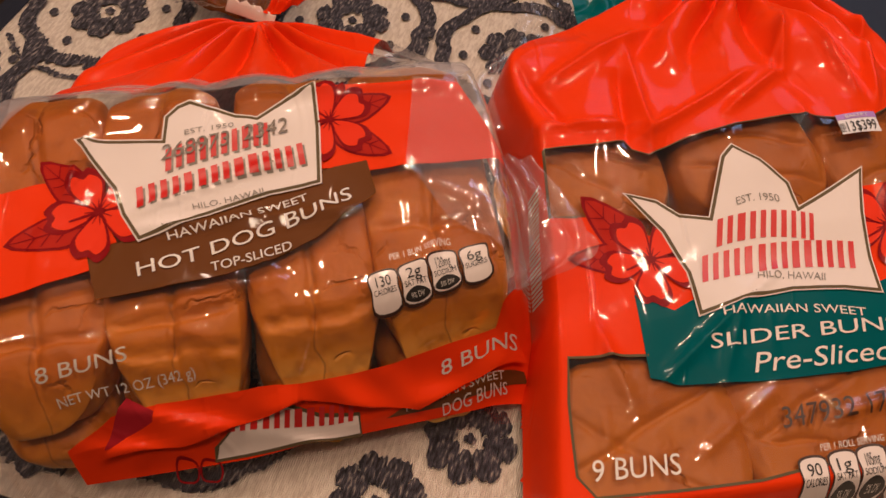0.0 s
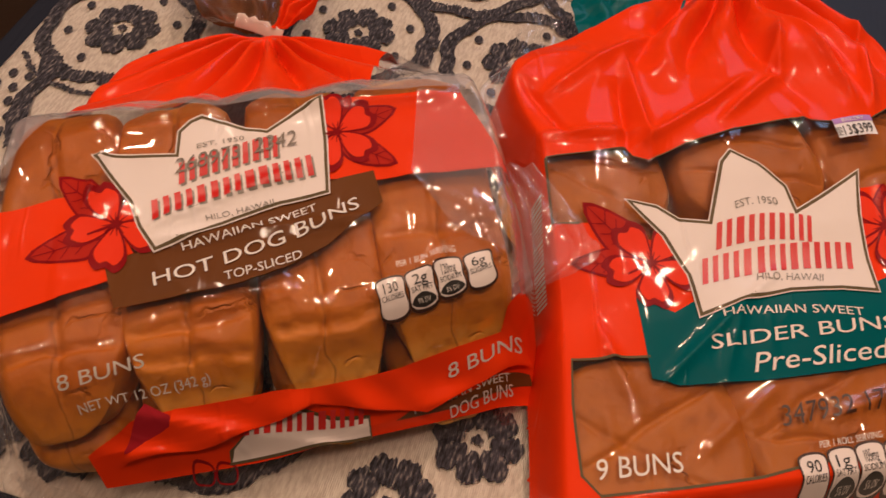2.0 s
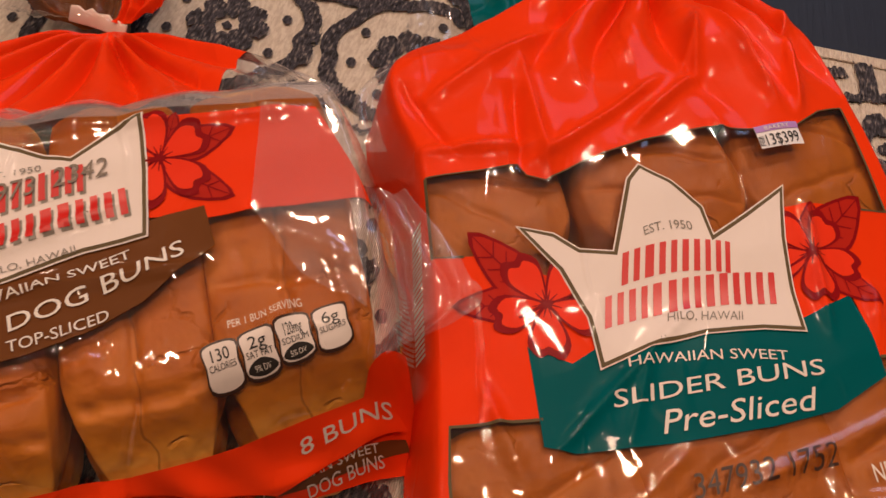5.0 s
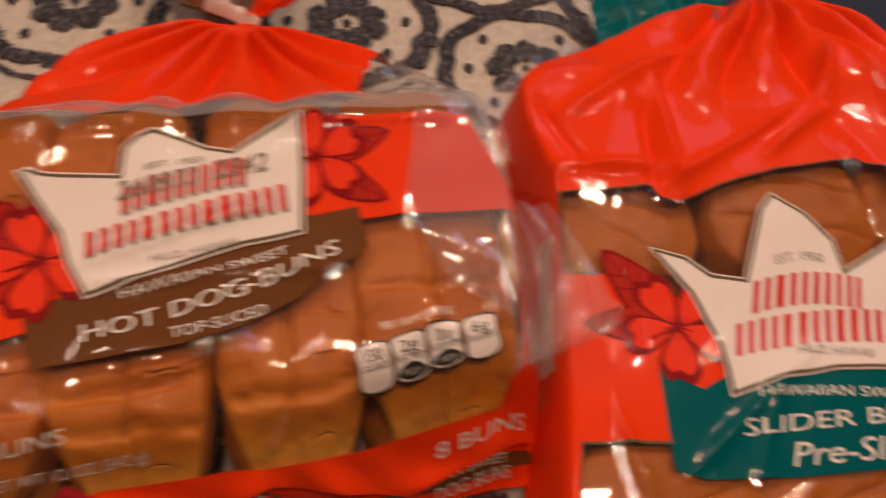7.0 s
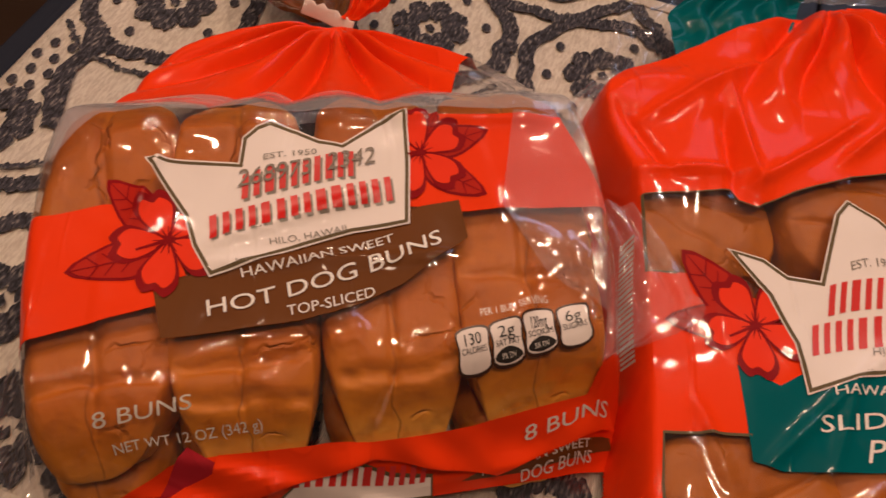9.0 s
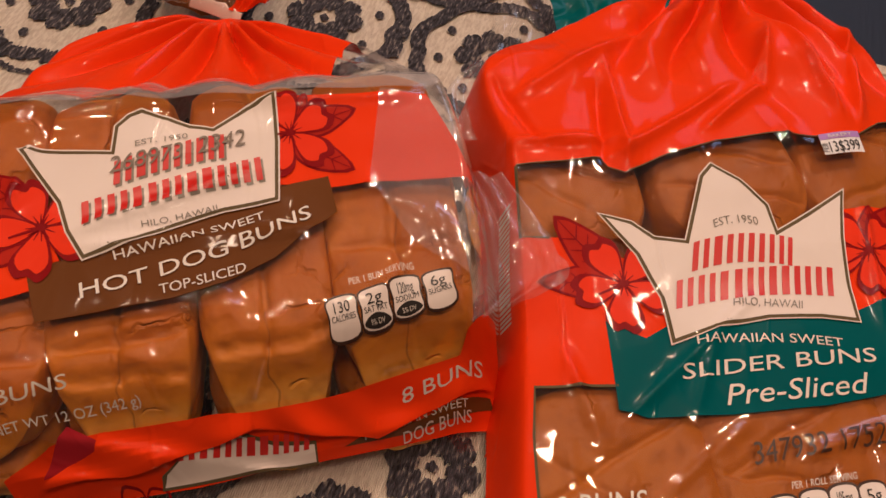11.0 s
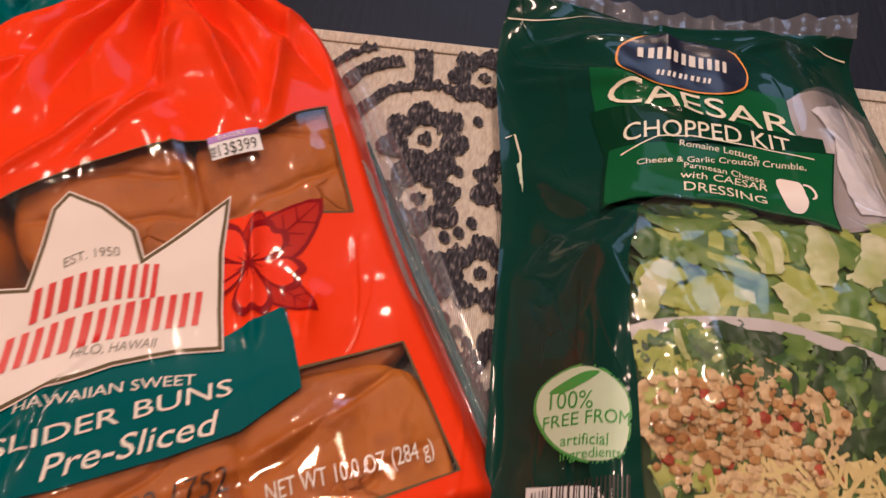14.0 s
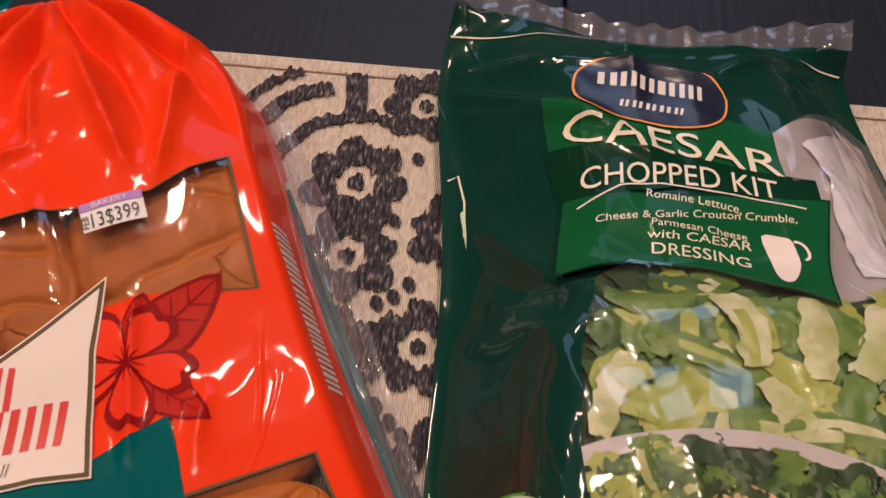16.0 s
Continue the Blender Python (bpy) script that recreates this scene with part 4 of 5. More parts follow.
# the back veil is cloudy film; the right one is a painted lilac sheen
for veil in ([(-0.176, 0.215), (-0.162, 0.243), (-0.12, 0.252), (-0.085, 0.25), (-0.0446, 0.2585), (-0.0111, 0.262), (0.018, 0.268), (0.026, 0.278), (0.0, 0.286), (-0.08, 0.284), (-0.14, 0.277), (-0.187, 0.262), (-0.19, 0.225)],
             [(-0.004, 0.262), (0.022, 0.262), (0.034, 0.227), (0.034, 0.185), (0.012, 0.196), (-0.006, 0.222)]):
    link("milky_veil", patch([veil], hot, 0.0021), CLOUDY if veil[0][0] < -0.1 else MILKY, hot_bag, "milky veil on the film, for cloudiness and painted sheen")
back = hot.border(0, 0.56, 1.0, 10) + hot.border(1, 1.0, 0.8, 4) + [(-0.026, 0.335), (-0.03, 0.286), (-0.1, 0.279), (-0.168, 0.267)]
link("red_gathered_end", patch([back], hot, 0.0004), RED, hot_bag, "bright red gathered plastic")
CROWN = [(-0.1393, 0.2241), (-0.1254, 0.2248), (-0.1054, 0.2261), (-0.1057, 0.2369), (-0.1015, 0.242), (-0.0968, 0.2446), (-0.0864, 0.2428), (-0.0773, 0.2395), (-0.0686, 0.2388), (-0.0569, 0.2494), (-0.0463, 0.2568), (-0.0428, 0.2354), (-0.0404, 0.2107), (-0.0598, 0.2047), (-0.0789, 0.1956), (-0.0938, 0.1883), (-0.1074, 0.1813), (-0.1155, 0.192), (-0.121, 0.2036)]


def inset(points, d):
    """The outline drawn in by d."""
    n, out = len(points), []
    area = sum(a[0] * b[1] - b[0] * a[1] for a, b in zip(points, points[1:] + points[:1]))
    for k in range(n):
        p, q, r = Vector(points[k - 1]), Vector(points[k]), Vector(points[(k + 1) % n])
        a, b = (q - p).normalized(), (r - q).normalized()
        m = Vector((-a.y - b.y, a.x + b.x)) * (1 if area > 0 else -1)
        if m.length < 1e-6:
            m = Vector((-a.y, a.x))
        m.normalize()
        out.append(tuple(q + m * d * min(2.2, 1 / max(0.35, abs(m.dot(Vector((-a.y, a.x))))))))
    return out


link("crown_edge", patch([inset(CROWN, -0.0006)], hot, 0.0013), WHITE, hot_bag)
link("crown_outline", patch([CROWN], hot, 0.0015), BRONZE, hot_bag)
link("crown_panel", patch([inset(CROWN, 0.0013)], hot, 0.0017), WHITE, hot_bag, "white crown-shaped label panel")
blocks("brand_shadow", bars([1, 0.5, 1, 1, 0.4, 0.9], (-0.1011, 0.211), (-0.0617, 0.2258), (-0.1029, 0.2209), 0.12), hot, 0.0019, SHADOWINK, hot_bag)
blocks("brand_block", bars([1, 0.5, 1, 1, 0.4, 0.9], (-0.1021, 0.2118), (-0.0627, 0.2266), (-0.1039, 0.2217), 0.12), hot, 0.0021, BRANDRED, hot_bag)
blocks("brand_shadow", bars([1, 1, 1.2, 1, 0.5, 0.5, 1, 1], (-0.109, 0.1936), (-0.0459, 0.2179), (-0.1118, 0.2029), 0.1), hot, 0.0019, SHADOWINK, hot_bag)
blocks("brand_block", bars([1, 1, 1.2, 1, 0.5, 0.5, 1, 1], (-0.11, 0.1944), (-0.0469, 0.2187), (-0.1128, 0.2037), 0.1), hot, 0.0021, BRANDRED, hot_bag)
blocks("front_brand_block", bars([1, 1.2, 1, 0.5, 0.5, 1, 1], (-0.073, 0.1245), (-0.0255, 0.1335), (-0.073, 0.1290), 0.0), hot, 0.0016, BRANDRED, hot_bag)
blossom((-0.1248, 0.1934), 0.034, 12, [(40, 1.0, (-0.05, 0.05)), (98, 1.0, (-0.1, -0.15))], hot, 0.0005, hot_bag)
blossom((-0.0385, 0.2397), 0.031, 0, [(-65, 0.95, (0.0, 0.05)), (-112, 0.98, (0.0, -0.1)), (-15, 0.6, (0, 0))], hot, 0.0005, hot_bag)
word("HAWAIIAN SWEET", (-0.0965, 0.1822), (-0.0446, 0.2028), (-0.0977, 0.1852), hot, 0.0012, WORDS, hot_bag, -0.3)
word("HOT DOG BUNS", (-0.1055, 0.1668), (-0.0272, 0.2040), (-0.1071, 0.1723), hot, 0.0012, WORDS, hot_bag, -0.5)
word("TOP-SLICED", (-0.0784, 0.1699), (-0.0491, 0.1812), (-0.0794, 0.1735), hot, 0.0012, WORDS, hot_bag, -0.2)
word("HILO, HAWAII", (-0.0886, 0.1953), (-0.0622, 0.2043), (-0.0894, 0.1977), hot, 0.0021, SHADOWINK, hot_bag, -0.2)
word("EST. 1950", (-0.0968, 0.2288), (-0.0775, 0.2338), (-0.0972, 0.2311), hot, 0.0021, SHADOWINK, hot_bag, 0.2)
word("268973  2342", (-0.1044, 0.2166), (-0.0554, 0.2331), (-0.1063, 0.2232), hot, 0.0025, GREYINK, hot_bag, 0, 0.03, "date_code")
word("8 BUNS", (-0.1371, 0.1281), (-0.1061, 0.1376), (-0.1372, 0.1317), hot, 0.0012, WORDS, hot_bag)
word("NET WT 12 OZ (342 g)", (-0.1313, 0.1238), (-0.0834, 0.1371), (-0.132, 0.1259), hot, 0.0012, WORDS, hot_bag)
word("PER 1 BUN SERVING", (-0.0112, 0.1776), (0.0126, 0.1849), (-0.0118, 0.1802), hot, 0.0012, WORDS, hot_bag)
word("8 BUNS", (0.0105, 0.1489), (0.0426, 0.1625), (0.0098, 0.1525), hot, 0.0036, WORDS, hot_bag)
word("HAWAIIAN SWEET", (-0.0037, 0.1381), (0.0375, 0.1525), (-0.0043, 0.1404), hot, 0.0014, WORDS, hot_bag)
word("DOG BUNS", (0.0119, 0.1392), (0.0395, 0.1495), (0.0112, 0.142), hot, 0.0015, WORDS, hot_bag)
for at, words in (((-0.0127, 0.1669), ("130", "CALORIES", "")), ((-0.0011, 0.1709), ("2g", "SAT FAT", "9% DV")), ((0.0103, 0.1754), ("120mg", "SODIUM", "5% DV")), ((0.0225, 0.179), ("6g", "SUGARS", ""))):
    shield(at, (0.0116, 0.0038), (-0.0036, 0.0118), words, hot, 0.0008, hot_bag)

# the clip, the twisted tail and the loose flaps
bm = bmesh.new()
box(bm, (-0.0145, -0.0009, -0.004), (0.0145, 0.0009, 0.004), 0.0006)
bmesh.ops.subdivide_edges(bm, edges=[e for e in bm.edges if e.calc_length() > 0.02], cuts=9)
for v in bm.verts:
    v.co.y += 0.0025 * math.cos(v.co.x * 160)
    if v.co.z > 0:
        v.co.z += 0.0012 * math.sin(v.co.x * 900)
clip = link("bag_clip", bm, CLIP)
clip.matrix_world = pose(-0.0965, 0.369, 0.036, -35, 8, -20)
tagged(clip, "pale pink plastic clip closing the twisted bread bag", "bag clip")


def flap(name, rows, base, fold, seed, mat, parent, label, nu=50, nv=50, tip=0.0):
    def h(x, y, u, v, w):
        return max(0.0012, base + tip * v + fold * (abs(math.sin(u * 9 + 2 * noise.noise(Vector((u * 3, v * 3, seed))))) - 0.5) * sm(0, 0.3, v) + crumple(x, y, fold * 0.4, 0.016, seed))
    return link(name, Skin(rows, h, nu, nv).mesh(), mat, parent, label)


flap("brown_tail", [((-0.106, 0.37), (-0.086, 0.371)), ((-0.132, 0.385), (-0.08, 0.392)), ((-0.15, 0.42), (-0.075, 0.43)), ((-0.155, 0.455), (-0.075, 0.46))], 0.03, 0.009, 4.0, BROWN, hot_bag, "brown twisted plastic tail", tip=0.006)
flap("clear_tail", [((-0.108, 0.369), (-0.08, 0.369)), ((-0.146, 0.378), (-0.064, 0.388)), ((-0.165, 0.42), (-0.055, 0.43)), ((-0.165, 0.47), (-0.055, 0.475))], 0.037, 0.009, 6.0, CLEAR, hot_bag, "clear twisted plastic tail", tip=0.006)
flap("red_frill", [((-0.09, 0.367), (-0.08, 0.366)), ((-0.086, 0.378), (-0.069, 0.374)), ((-0.086, 0.394), (-0.058, 0.386))], 0.037, 0.006, 1.0, RED, hot_bag, "bright red frilled plastic", tip=0.01)
flap("side_flap", [((0.034, 0.172), (0.046, 0.178)), ((0.038, 0.19), (0.074, 0.193)), ((0.036, 0.212), (0.07, 0.207)), ((0.03, 0.242), (0.05, 0.24))], 0.056, 0.004, 8.0, MILKY, hot_bag, "milky clear side flap", tip=0.008)
flap("corner_flap", [((-0.165, 0.083), (-0.118, 0.1)), ((-0.19, 0.105), (-0.14, 0.108)), ((-0.197, 0.14), (-0.17, 0.135)), ((-0.2, 0.17), (-0.18, 0.165))], 0.006, 0.006, 9.0, CLEAR, hot_bag, "crumpled clear corner", tip=0.006)
flap("back_flap", [((-0.03, 0.305), (0.014, 0.31)), ((-0.028, 0.33), (0.02, 0.325)), ((-0.03, 0.35), (-0.01, 0.343))], 0.04, 0.003, 12.0, MILKY, hot_bag, "clear bag corner", tip=-0.008)

# buns, four above and four below
LEAN_Y = pose(0, 0, 0, 9, 0, 11.5)
HOT_DENTS = (((-0.052, 0.0026, 0.05), (-0.022, 0.0016, -0.08), (-0.034, 0.0012, 0.12)), ((-0.055, 0.0024, -0.04), (-0.044, 0.0032, 0.02), (-0.028, 0.0014, 0.1)),
             ((-0.05, 0.0026, 0.06), (-0.012, 0.0014, 0.15), (-0.06, 0.0012, -0.15)), ((-0.042, 0.0014, 0.05), (-0.02, 0.0018, -0.1)))
for k, (x, y, w, taper) in enumerate(((-0.137, 0.1215, 0.057, 0.05), (-0.0865, 0.126, 0.0555, 0.12), (-0.0345, 0.136, 0.053, 0.24), (0.0165, 0.147, 0.057, 0.16))):
    m = pose(x - 0.2 * 0.076, y + 0.98 * 0.076, 0.0565) @ LEAN_Y
    bread((w, 0.158, 0.05), 3.2, k * 7.0, True, HOT_DENTS[k], lambda a, b: hot.on(a, b).z, m, "hot_dog_bun", BUN, "golden brown top-sliced hot dog bun inside a clear bag", "bun", "buns in the hot dog bun bag", taper, 3.3)
    m = pose(x - 0.2 * 0.062 - 0.004, y + 0.98 * 0.066 - 0.004, 0.02, 2, 0, 11.5)
    bread((w * 0.94, 0.14, 0.037), 3.2, k * 7.0 + 30, True, ((-0.045, 0.0015, 0.05),), lambda a, b: hot.on(a, b).z, m, "hot_dog_bun", BUN, "golden hot dog bun in the lower layer of a bag", "bun", "buns in the hot dog bun bag", taper, 3.3)

# ---- slider bun bag ----
SLIDER_KNOT = (0.183, 0.43)


def slider_height(x, y, u, v, w):
    along = lerp_table(v, [(0, 0.003), (0.06, 0.028), (0.3, 0.037), (0.52, 0.05), (0.62, 0.05), (0.8, 0.04), (1, 0.028)])
    side = min(u, 1 - u) * w
    z = 0.002 + along * sm(-0.002, 0.014, side) * (1 - 0.22 * sm(0.7, 0.97, u))
    inside = sm(0.0, 0.02, side) * sm(0.0, 0.08, v)
    z += inside * crumple(x, y, 0.0012 + 0.004 * sm(0.5, 0.68, v), 0.045, 13.0)
    z += inside * gather(x, y, SLIDER_KNOT, 9, 0.016, 0.05, 0.16, 5.0)
    for a, b, amp, wd in (((0.055, 0.27), (0.105, 0.275), 0.004, 0.004), ((0.075, 0.17), (0.088, 0.135), 0.003, 0.0035), ((0.075, 0.135), (0.078, 0.11), 0.002, 0.0025), ((0.1, 0.145), (0.16, 0.2), 0.0022, 0.003), ((0.11, 0.115), (0.15, 0.145), 0.0022, 0.003),
                          ((0.188, 0.29), (0.195, 0.255), 0.0026, 0.0028), ((0.15, 0.285), (0.185, 0.315), 0.004, 0.0035), ((0.185, 0.315), (0.19, 0.35), 0.004, 0.004), ((0.22, 0.3), (0.19, 0.4), 0.006, 0.005), ((0.23, 0.295), (0.245, 0.37), 0.005, 0.005),
                          ((0.11, 0.26), (0.105, 0.33), 0.004, 0.005), ((0.06, 0.3), (0.15, 0.37), 0.005, 0.006), ((0.17, 0.132), (0.25, 0.162), 0.003, 0.0035), ((0.215, 0.19), (0.22, 0.25), 0.0025, 0.003), ((0.235, 0.19), (0.24, 0.21), 0.003, 0.0035), ((0.14, 0.18), (0.128, 0.15), 0.002, 0.003),
                          ((0.1, 0.31), (0.0985, 0.264), -0.004, 0.0035), ((0.107, 0.267), (0.165, 0.31), 0.004, 0.0035), ((0.05, 0.31), (0.07, 0.27), -0.0035, 0.003), ((0.195, 0.36), (0.178, 0.315), 0.003, 0.0025), ((0.215, 0.365), (0.228, 0.325), 0.003, 0.0025), ((0.205, 0.125), (0.26, 0.12), 0.004, 0.005), ((0.21, 0.115), (0.2, 0.14), 0.003, 0.004)):
        z += crease(x, y, a, b, amp, wd)
    return max(z, 0.0015)


SLIDER_ROWS = [((0.042, 0.08), (0.306, 0.118)), ((0.045, 0.13), (0.3, 0.16)), ((0.047, 0.2), (0.286, 0.23)), ((0.044, 0.26), (0.277, 0.3)),
               ((0.034, 0.325), (0.27, 0.352)), ((0.095, 0.37), (0.248, 0.395)), ((0.165, 0.418), (0.207, 0.425))]
slider = Skin(SLIDER_ROWS, slider_height, 180, 180).ready()
slider_bag = thing("slider_bun_bag", "orange-red plastic bag of slider buns with clear windows", "bread bag")
link("clear_film", slider.mesh(), CLEAR, slider_bag, "crinkled clear plastic film")
TOPWIN = [(0.0575, 0.2572), (0.0971, 0.2643), (0.1001, 0.2589), (0.1081, 0.2566), (0.1265, 0.2668), (0.1536, 0.2778), (0.1835, 0.284), (0.2037, 0.2838), (0.2272, 0.2883), (0.2412, 0.2988), (0.2558, 0.3043)]
RIGHTWIN = [(0.2558, 0.3043), (0.2583, 0.276), (0.2609, 0.2485), (0.2726, 0.1859), (0.2855, 0.1335)]
LEFTWIN = [(0.0575, 0.2572), (0.0592, 0.2229), (0.0624, 0.155), (0.0615, 0.1362), (0.0627, 0.107), (0.0696, 0.0991)]
LOWWIN = [(0.0696, 0.0991), (0.1008, 0.1023), (0.1352, 0.107), (0.1595, 0.1133), (0.2497, 0.1265), (0.2855, 0.1335)]
for name, shape in (("red_gathered_end", TOPWIN + slider.border(1, 0.5, 1.0, 10) + slider.border(0, 1.0, 0.5, 10)),
                    ("red_side_wall", LEFTWIN + slider.border(0, 0.0, 0.5, 8)),
                    ("red_side_wall", RIGHTWIN + slider.border(1, 0.0, 0.5, 8)),
                    ("red_band", [(0.0592, 0.2229), (0.0762, 0.2237), (0.105, 0.215), (0.125, 0.178), (0.1003, 0.1766), (0.0965, 0.1569), (0.0624, 0.155)]),
                    ("red_band", [(0.2609, 0.2485), (0.2726, 0.1859), (0.2318, 0.1783), (0.2292, 0.2053), (0.2, 0.19), (0.205, 0.245), (0.225, 0.2485)]),
                    ("red_front", LOWWIN + [(0.306, 0.119)] + [(0.258, 0.11), (0.19, 0.1), (0.12, 0.091), (0.042, 0.08)])):
    link(name, patch([shape], slider, 0.0004), RED, slider_bag)
for line in (TOPWIN, RIGHTWIN[:3] + [(0.244, 0.2485)], [(0.0575, 0.2572), (0.0592, 0.2229), (0.072, 0.2235)], [(0.0965, 0.1569), (0.0624, 0.155), (0.0615, 0.1362), (0.0627, 0.107), (0.0696, 0.0991)] + LOWWIN[1:] + [(0.2726, 0.1859), (0.2318, 0.1783)]):
    link("window_outline", patch(band(line, 0.0006 if line is TOPWIN else 0.0012), slider, 0.0007), BRONZE, slider_bag)
link("teal_banner", patch([[(0.0935, 0.1849), (0.0956, 0.1471), (0.1071, 0.1445), (0.1434, 0.1472), (0.1817, 0.1522), (0.2087, 0.158), (0.232, 0.1708), (0.2309, 0.19), (0.2279, 0.2054), (0.2053, 0.1953), (0.1302, 0.19), (0.11, 0.178)]], slider, 0.0007), TEAL, slider_bag, "teal printed banner")
SCROWN = [(0.0944, 0.2355), (0.1089, 0.233), (0.1188, 0.2261), (0.1328, 0.225), (0.1350, 0.232), (0.1387, 0.2441), (0.1425, 0.257), (0.1485, 0.2642), (0.1613, 0.2568), (0.1733, 0.2451), (0.176, 0.2324), (0.1923, 0.2427), (0.211, 0.2553), (0.2064, 0.231), (0.2044, 0.2064), (0.2041, 0.1897), (0.1877, 0.1911), (0.1643, 0.1895), (0.1402, 0.1837), (0.1205, 0.1758), (0.1185, 0.1969), (0.1098, 0.2173)]
blossom((0.103, 0.203), 0.038, 12, [(31, 1.1, (-0.05, 0.05)), (78, 0.98, (-0.05, 0.0))], slider, 0.0008, slider_bag)
blossom((0.2165, 0.2245), 0.036, 15, [(-62, 1.3, (0.0, 0.0)), (-146, 0.95, (0.0, -0.05)), (-30, 0.75, (0, 0))], slider, 0.0008, slider_bag)
link("crown_edge", patch([inset(SCROWN, -0.0006)], slider, 0.0016), WHITE, slider_bag)
link("crown_outline", patch([SCROWN], slider, 0.0018), BRONZE, slider_bag)
link("crown_panel", patch([inset(SCROWN, 0.0015)], slider, 0.002), WHITE, slider_bag, "white crown-shaped label panel")
blocks("brand_block", bars([1, 0.5, 1, 1, 0.3, 0.8], (0.1338, 0.2104), (0.1798, 0.2155), (0.1355, 0.2240), 0.25), slider, 0.0023, BRANDRED, slider_bag)
blocks("brand_block", bars([1, 1, 1.3, 1, 0.45, 0.45, 1, 1], (0.124, 0.1915), (0.1955, 0.2015), (0.1259, 0.2055), 0.25), slider, 0.0023, BRANDRED, slider_bag)
word("HAWAIIAN SWEET", (0.1308, 0.1755), (0.1938, 0.1772), (0.1312, 0.1796), slider, 0.0012, WORDS, slider_bag, 0.45)
word("SLIDER BUNS", (0.1229, 0.1605), (0.2066, 0.1714), (0.1235, 0.1668), slider, 0.0012, WORDS, slider_bag, 0.15)
word("Pre-Sliced", (0.1401, 0.1508), (0.1992, 0.1581), (0.1413, 0.1595), slider, 0.0012, WORDS, slider_bag, 0.0, 0.02)
word("HILO, HAWAII", (0.1493, 0.1945), (0.1797, 0.1946), (0.1503, 0.1985), slider, 0.0023, SHADOWINK, slider_bag, 0.1)
word("EST. 1950", (0.1465, 0.232), (0.1674, 0.2346), (0.1463, 0.2359), slider, 0.0023, SHADOWINK, slider_bag, 0.4)
word("9 BUNS", (0.0685, 0.1052), (0.1037, 0.109), (0.0689, 0.1137), slider, 0.001, WORDS, slider_bag)
word("347932 1752", (0.1476, 0.1276), (0.2031, 0.1378), (0.1482, 0.1365), slider, 0.001, BROWNINK, slider_bag, 0, 0.0, "date_code")
word("PER 1 ROLL SERVING", (0.1609, 0.119), (0.1878, 0.1236), (0.1611, 0.1218), slider, 0.001, WORDS, slider_bag)
word("NET WT 10.0 OZ (284 g)", (0.2158, 0.1315), (0.2773, 0.1402), (0.2155, 0.1381), slider, 0.001, WORDS, slider_bag)
blocks("side_block", bars([1, 0.5, 1, 1, 0.3, 0.8, 0.5, 1, 1, 1.2, 1, 0.5, 0.5, 1, 1], (0.2845, 0.2101), (0.2728, 0.2767), (0.280, 0.2085), 0, 0.25), slider, 0.0012, WORDS, slider_bag)
blocks("side_block", bars([1, 0.5, 1, 1, 0.3, 0.8, 0.5, 1, 1, 1.2, 1, 0.5, 0.5, 1, 1], (0.0522, 0.2429), (0.0522, 0.1876), (0.0555, 0.2429), 0, 0.25), slider, 0.0012, WORDS, slider_bag)
for at, words in (((0.1566, 0.1077), ("90", "CALORIES", "")), ((0.1693, 0.1105), ("1g", "SAT FAT", "5% DV")), ((0.1812, 0.1127), ("105mg", "SODIUM", "5% DV")), ((0.1931, 0.114), ("5g", "SUGARS", ""))):
    shield(at, (0.0122, 0.002), (-0.001, 0.0165), words, slider, 0.001, slider_bag)
label = link("price_label", patch([[(0.2037, 0.2837), (0.225, 0.2883), (0.2266, 0.2769), (0.2053, 0.2726)]], slider, 0.0022, 0.003), PAPER, slider_bag, "small white and violet paper price label")
link("label_band", patch([[(0.2037, 0.2837), (0.225, 0.2883), (0.22547, 0.2850), (0.20415, 0.2805)]], slider, 0.0025, 0.003), VIOLET, label)
word("BAKERY", (0.2085, 0.2820), (0.2205, 0.2846), (0.2082, 0.2840), slider, 0.0028, WORDS, label)
word("13$399", (0.2085, 0.2742), (0.2245, 0.2777), (0.2078, 0.2798), slider, 0.0026, INK, label)
word("FEB", (0.2075, 0.2742), (0.2069, 0.2790), (0.2051, 0.2739), slider, 0.0026, INK, label)
flap("teal_tail", [((0.092, 0.36), (0.15, 0.385)), ((0.088, 0.385), (0.16, 0.41)), ((0.09, 0.408), (0.17, 0.43)), ((0.125, 0.435), (0.2, 0.45))], 0.03, 0.006, 21.0, TEAL, slider_bag, "teal plastic bag end", tip=0.004)
flap("clear_tail", [((0.045, 0.345), (0.095, 0.355)), ((0.054, 0.385), (0.1, 0.39)), ((0.07, 0.42), (0.11, 0.42)), ((0.09, 0.44), (0.13, 0.445))], 0.018, 0.006, 23.0, CLEAR, slider_bag, "clear plastic bag end", tip=0.012)
flap("clear_tail", [((0.165, 0.425), (0.215, 0.428)), ((0.165, 0.44), (0.235, 0.442)), ((0.16, 0.46), (0.25, 0.462))], 0.03, 0.006, 25.0, MILKY, slider_bag, "milky plastic bag end", tip=0.006)
flap("clear_seam", [((0.3, 0.14), (0.31, 0.145)), ((0.287, 0.2), (0.302, 0.205)), ((0.277, 0.26), (0.295, 0.265)), ((0.27, 0.32), (0.285, 0.325)), ((0.262, 0.36), (0.273, 0.366))], 0.012, 0.004, 27.0, MILKY, slider_bag, "clear sealed bag edge")
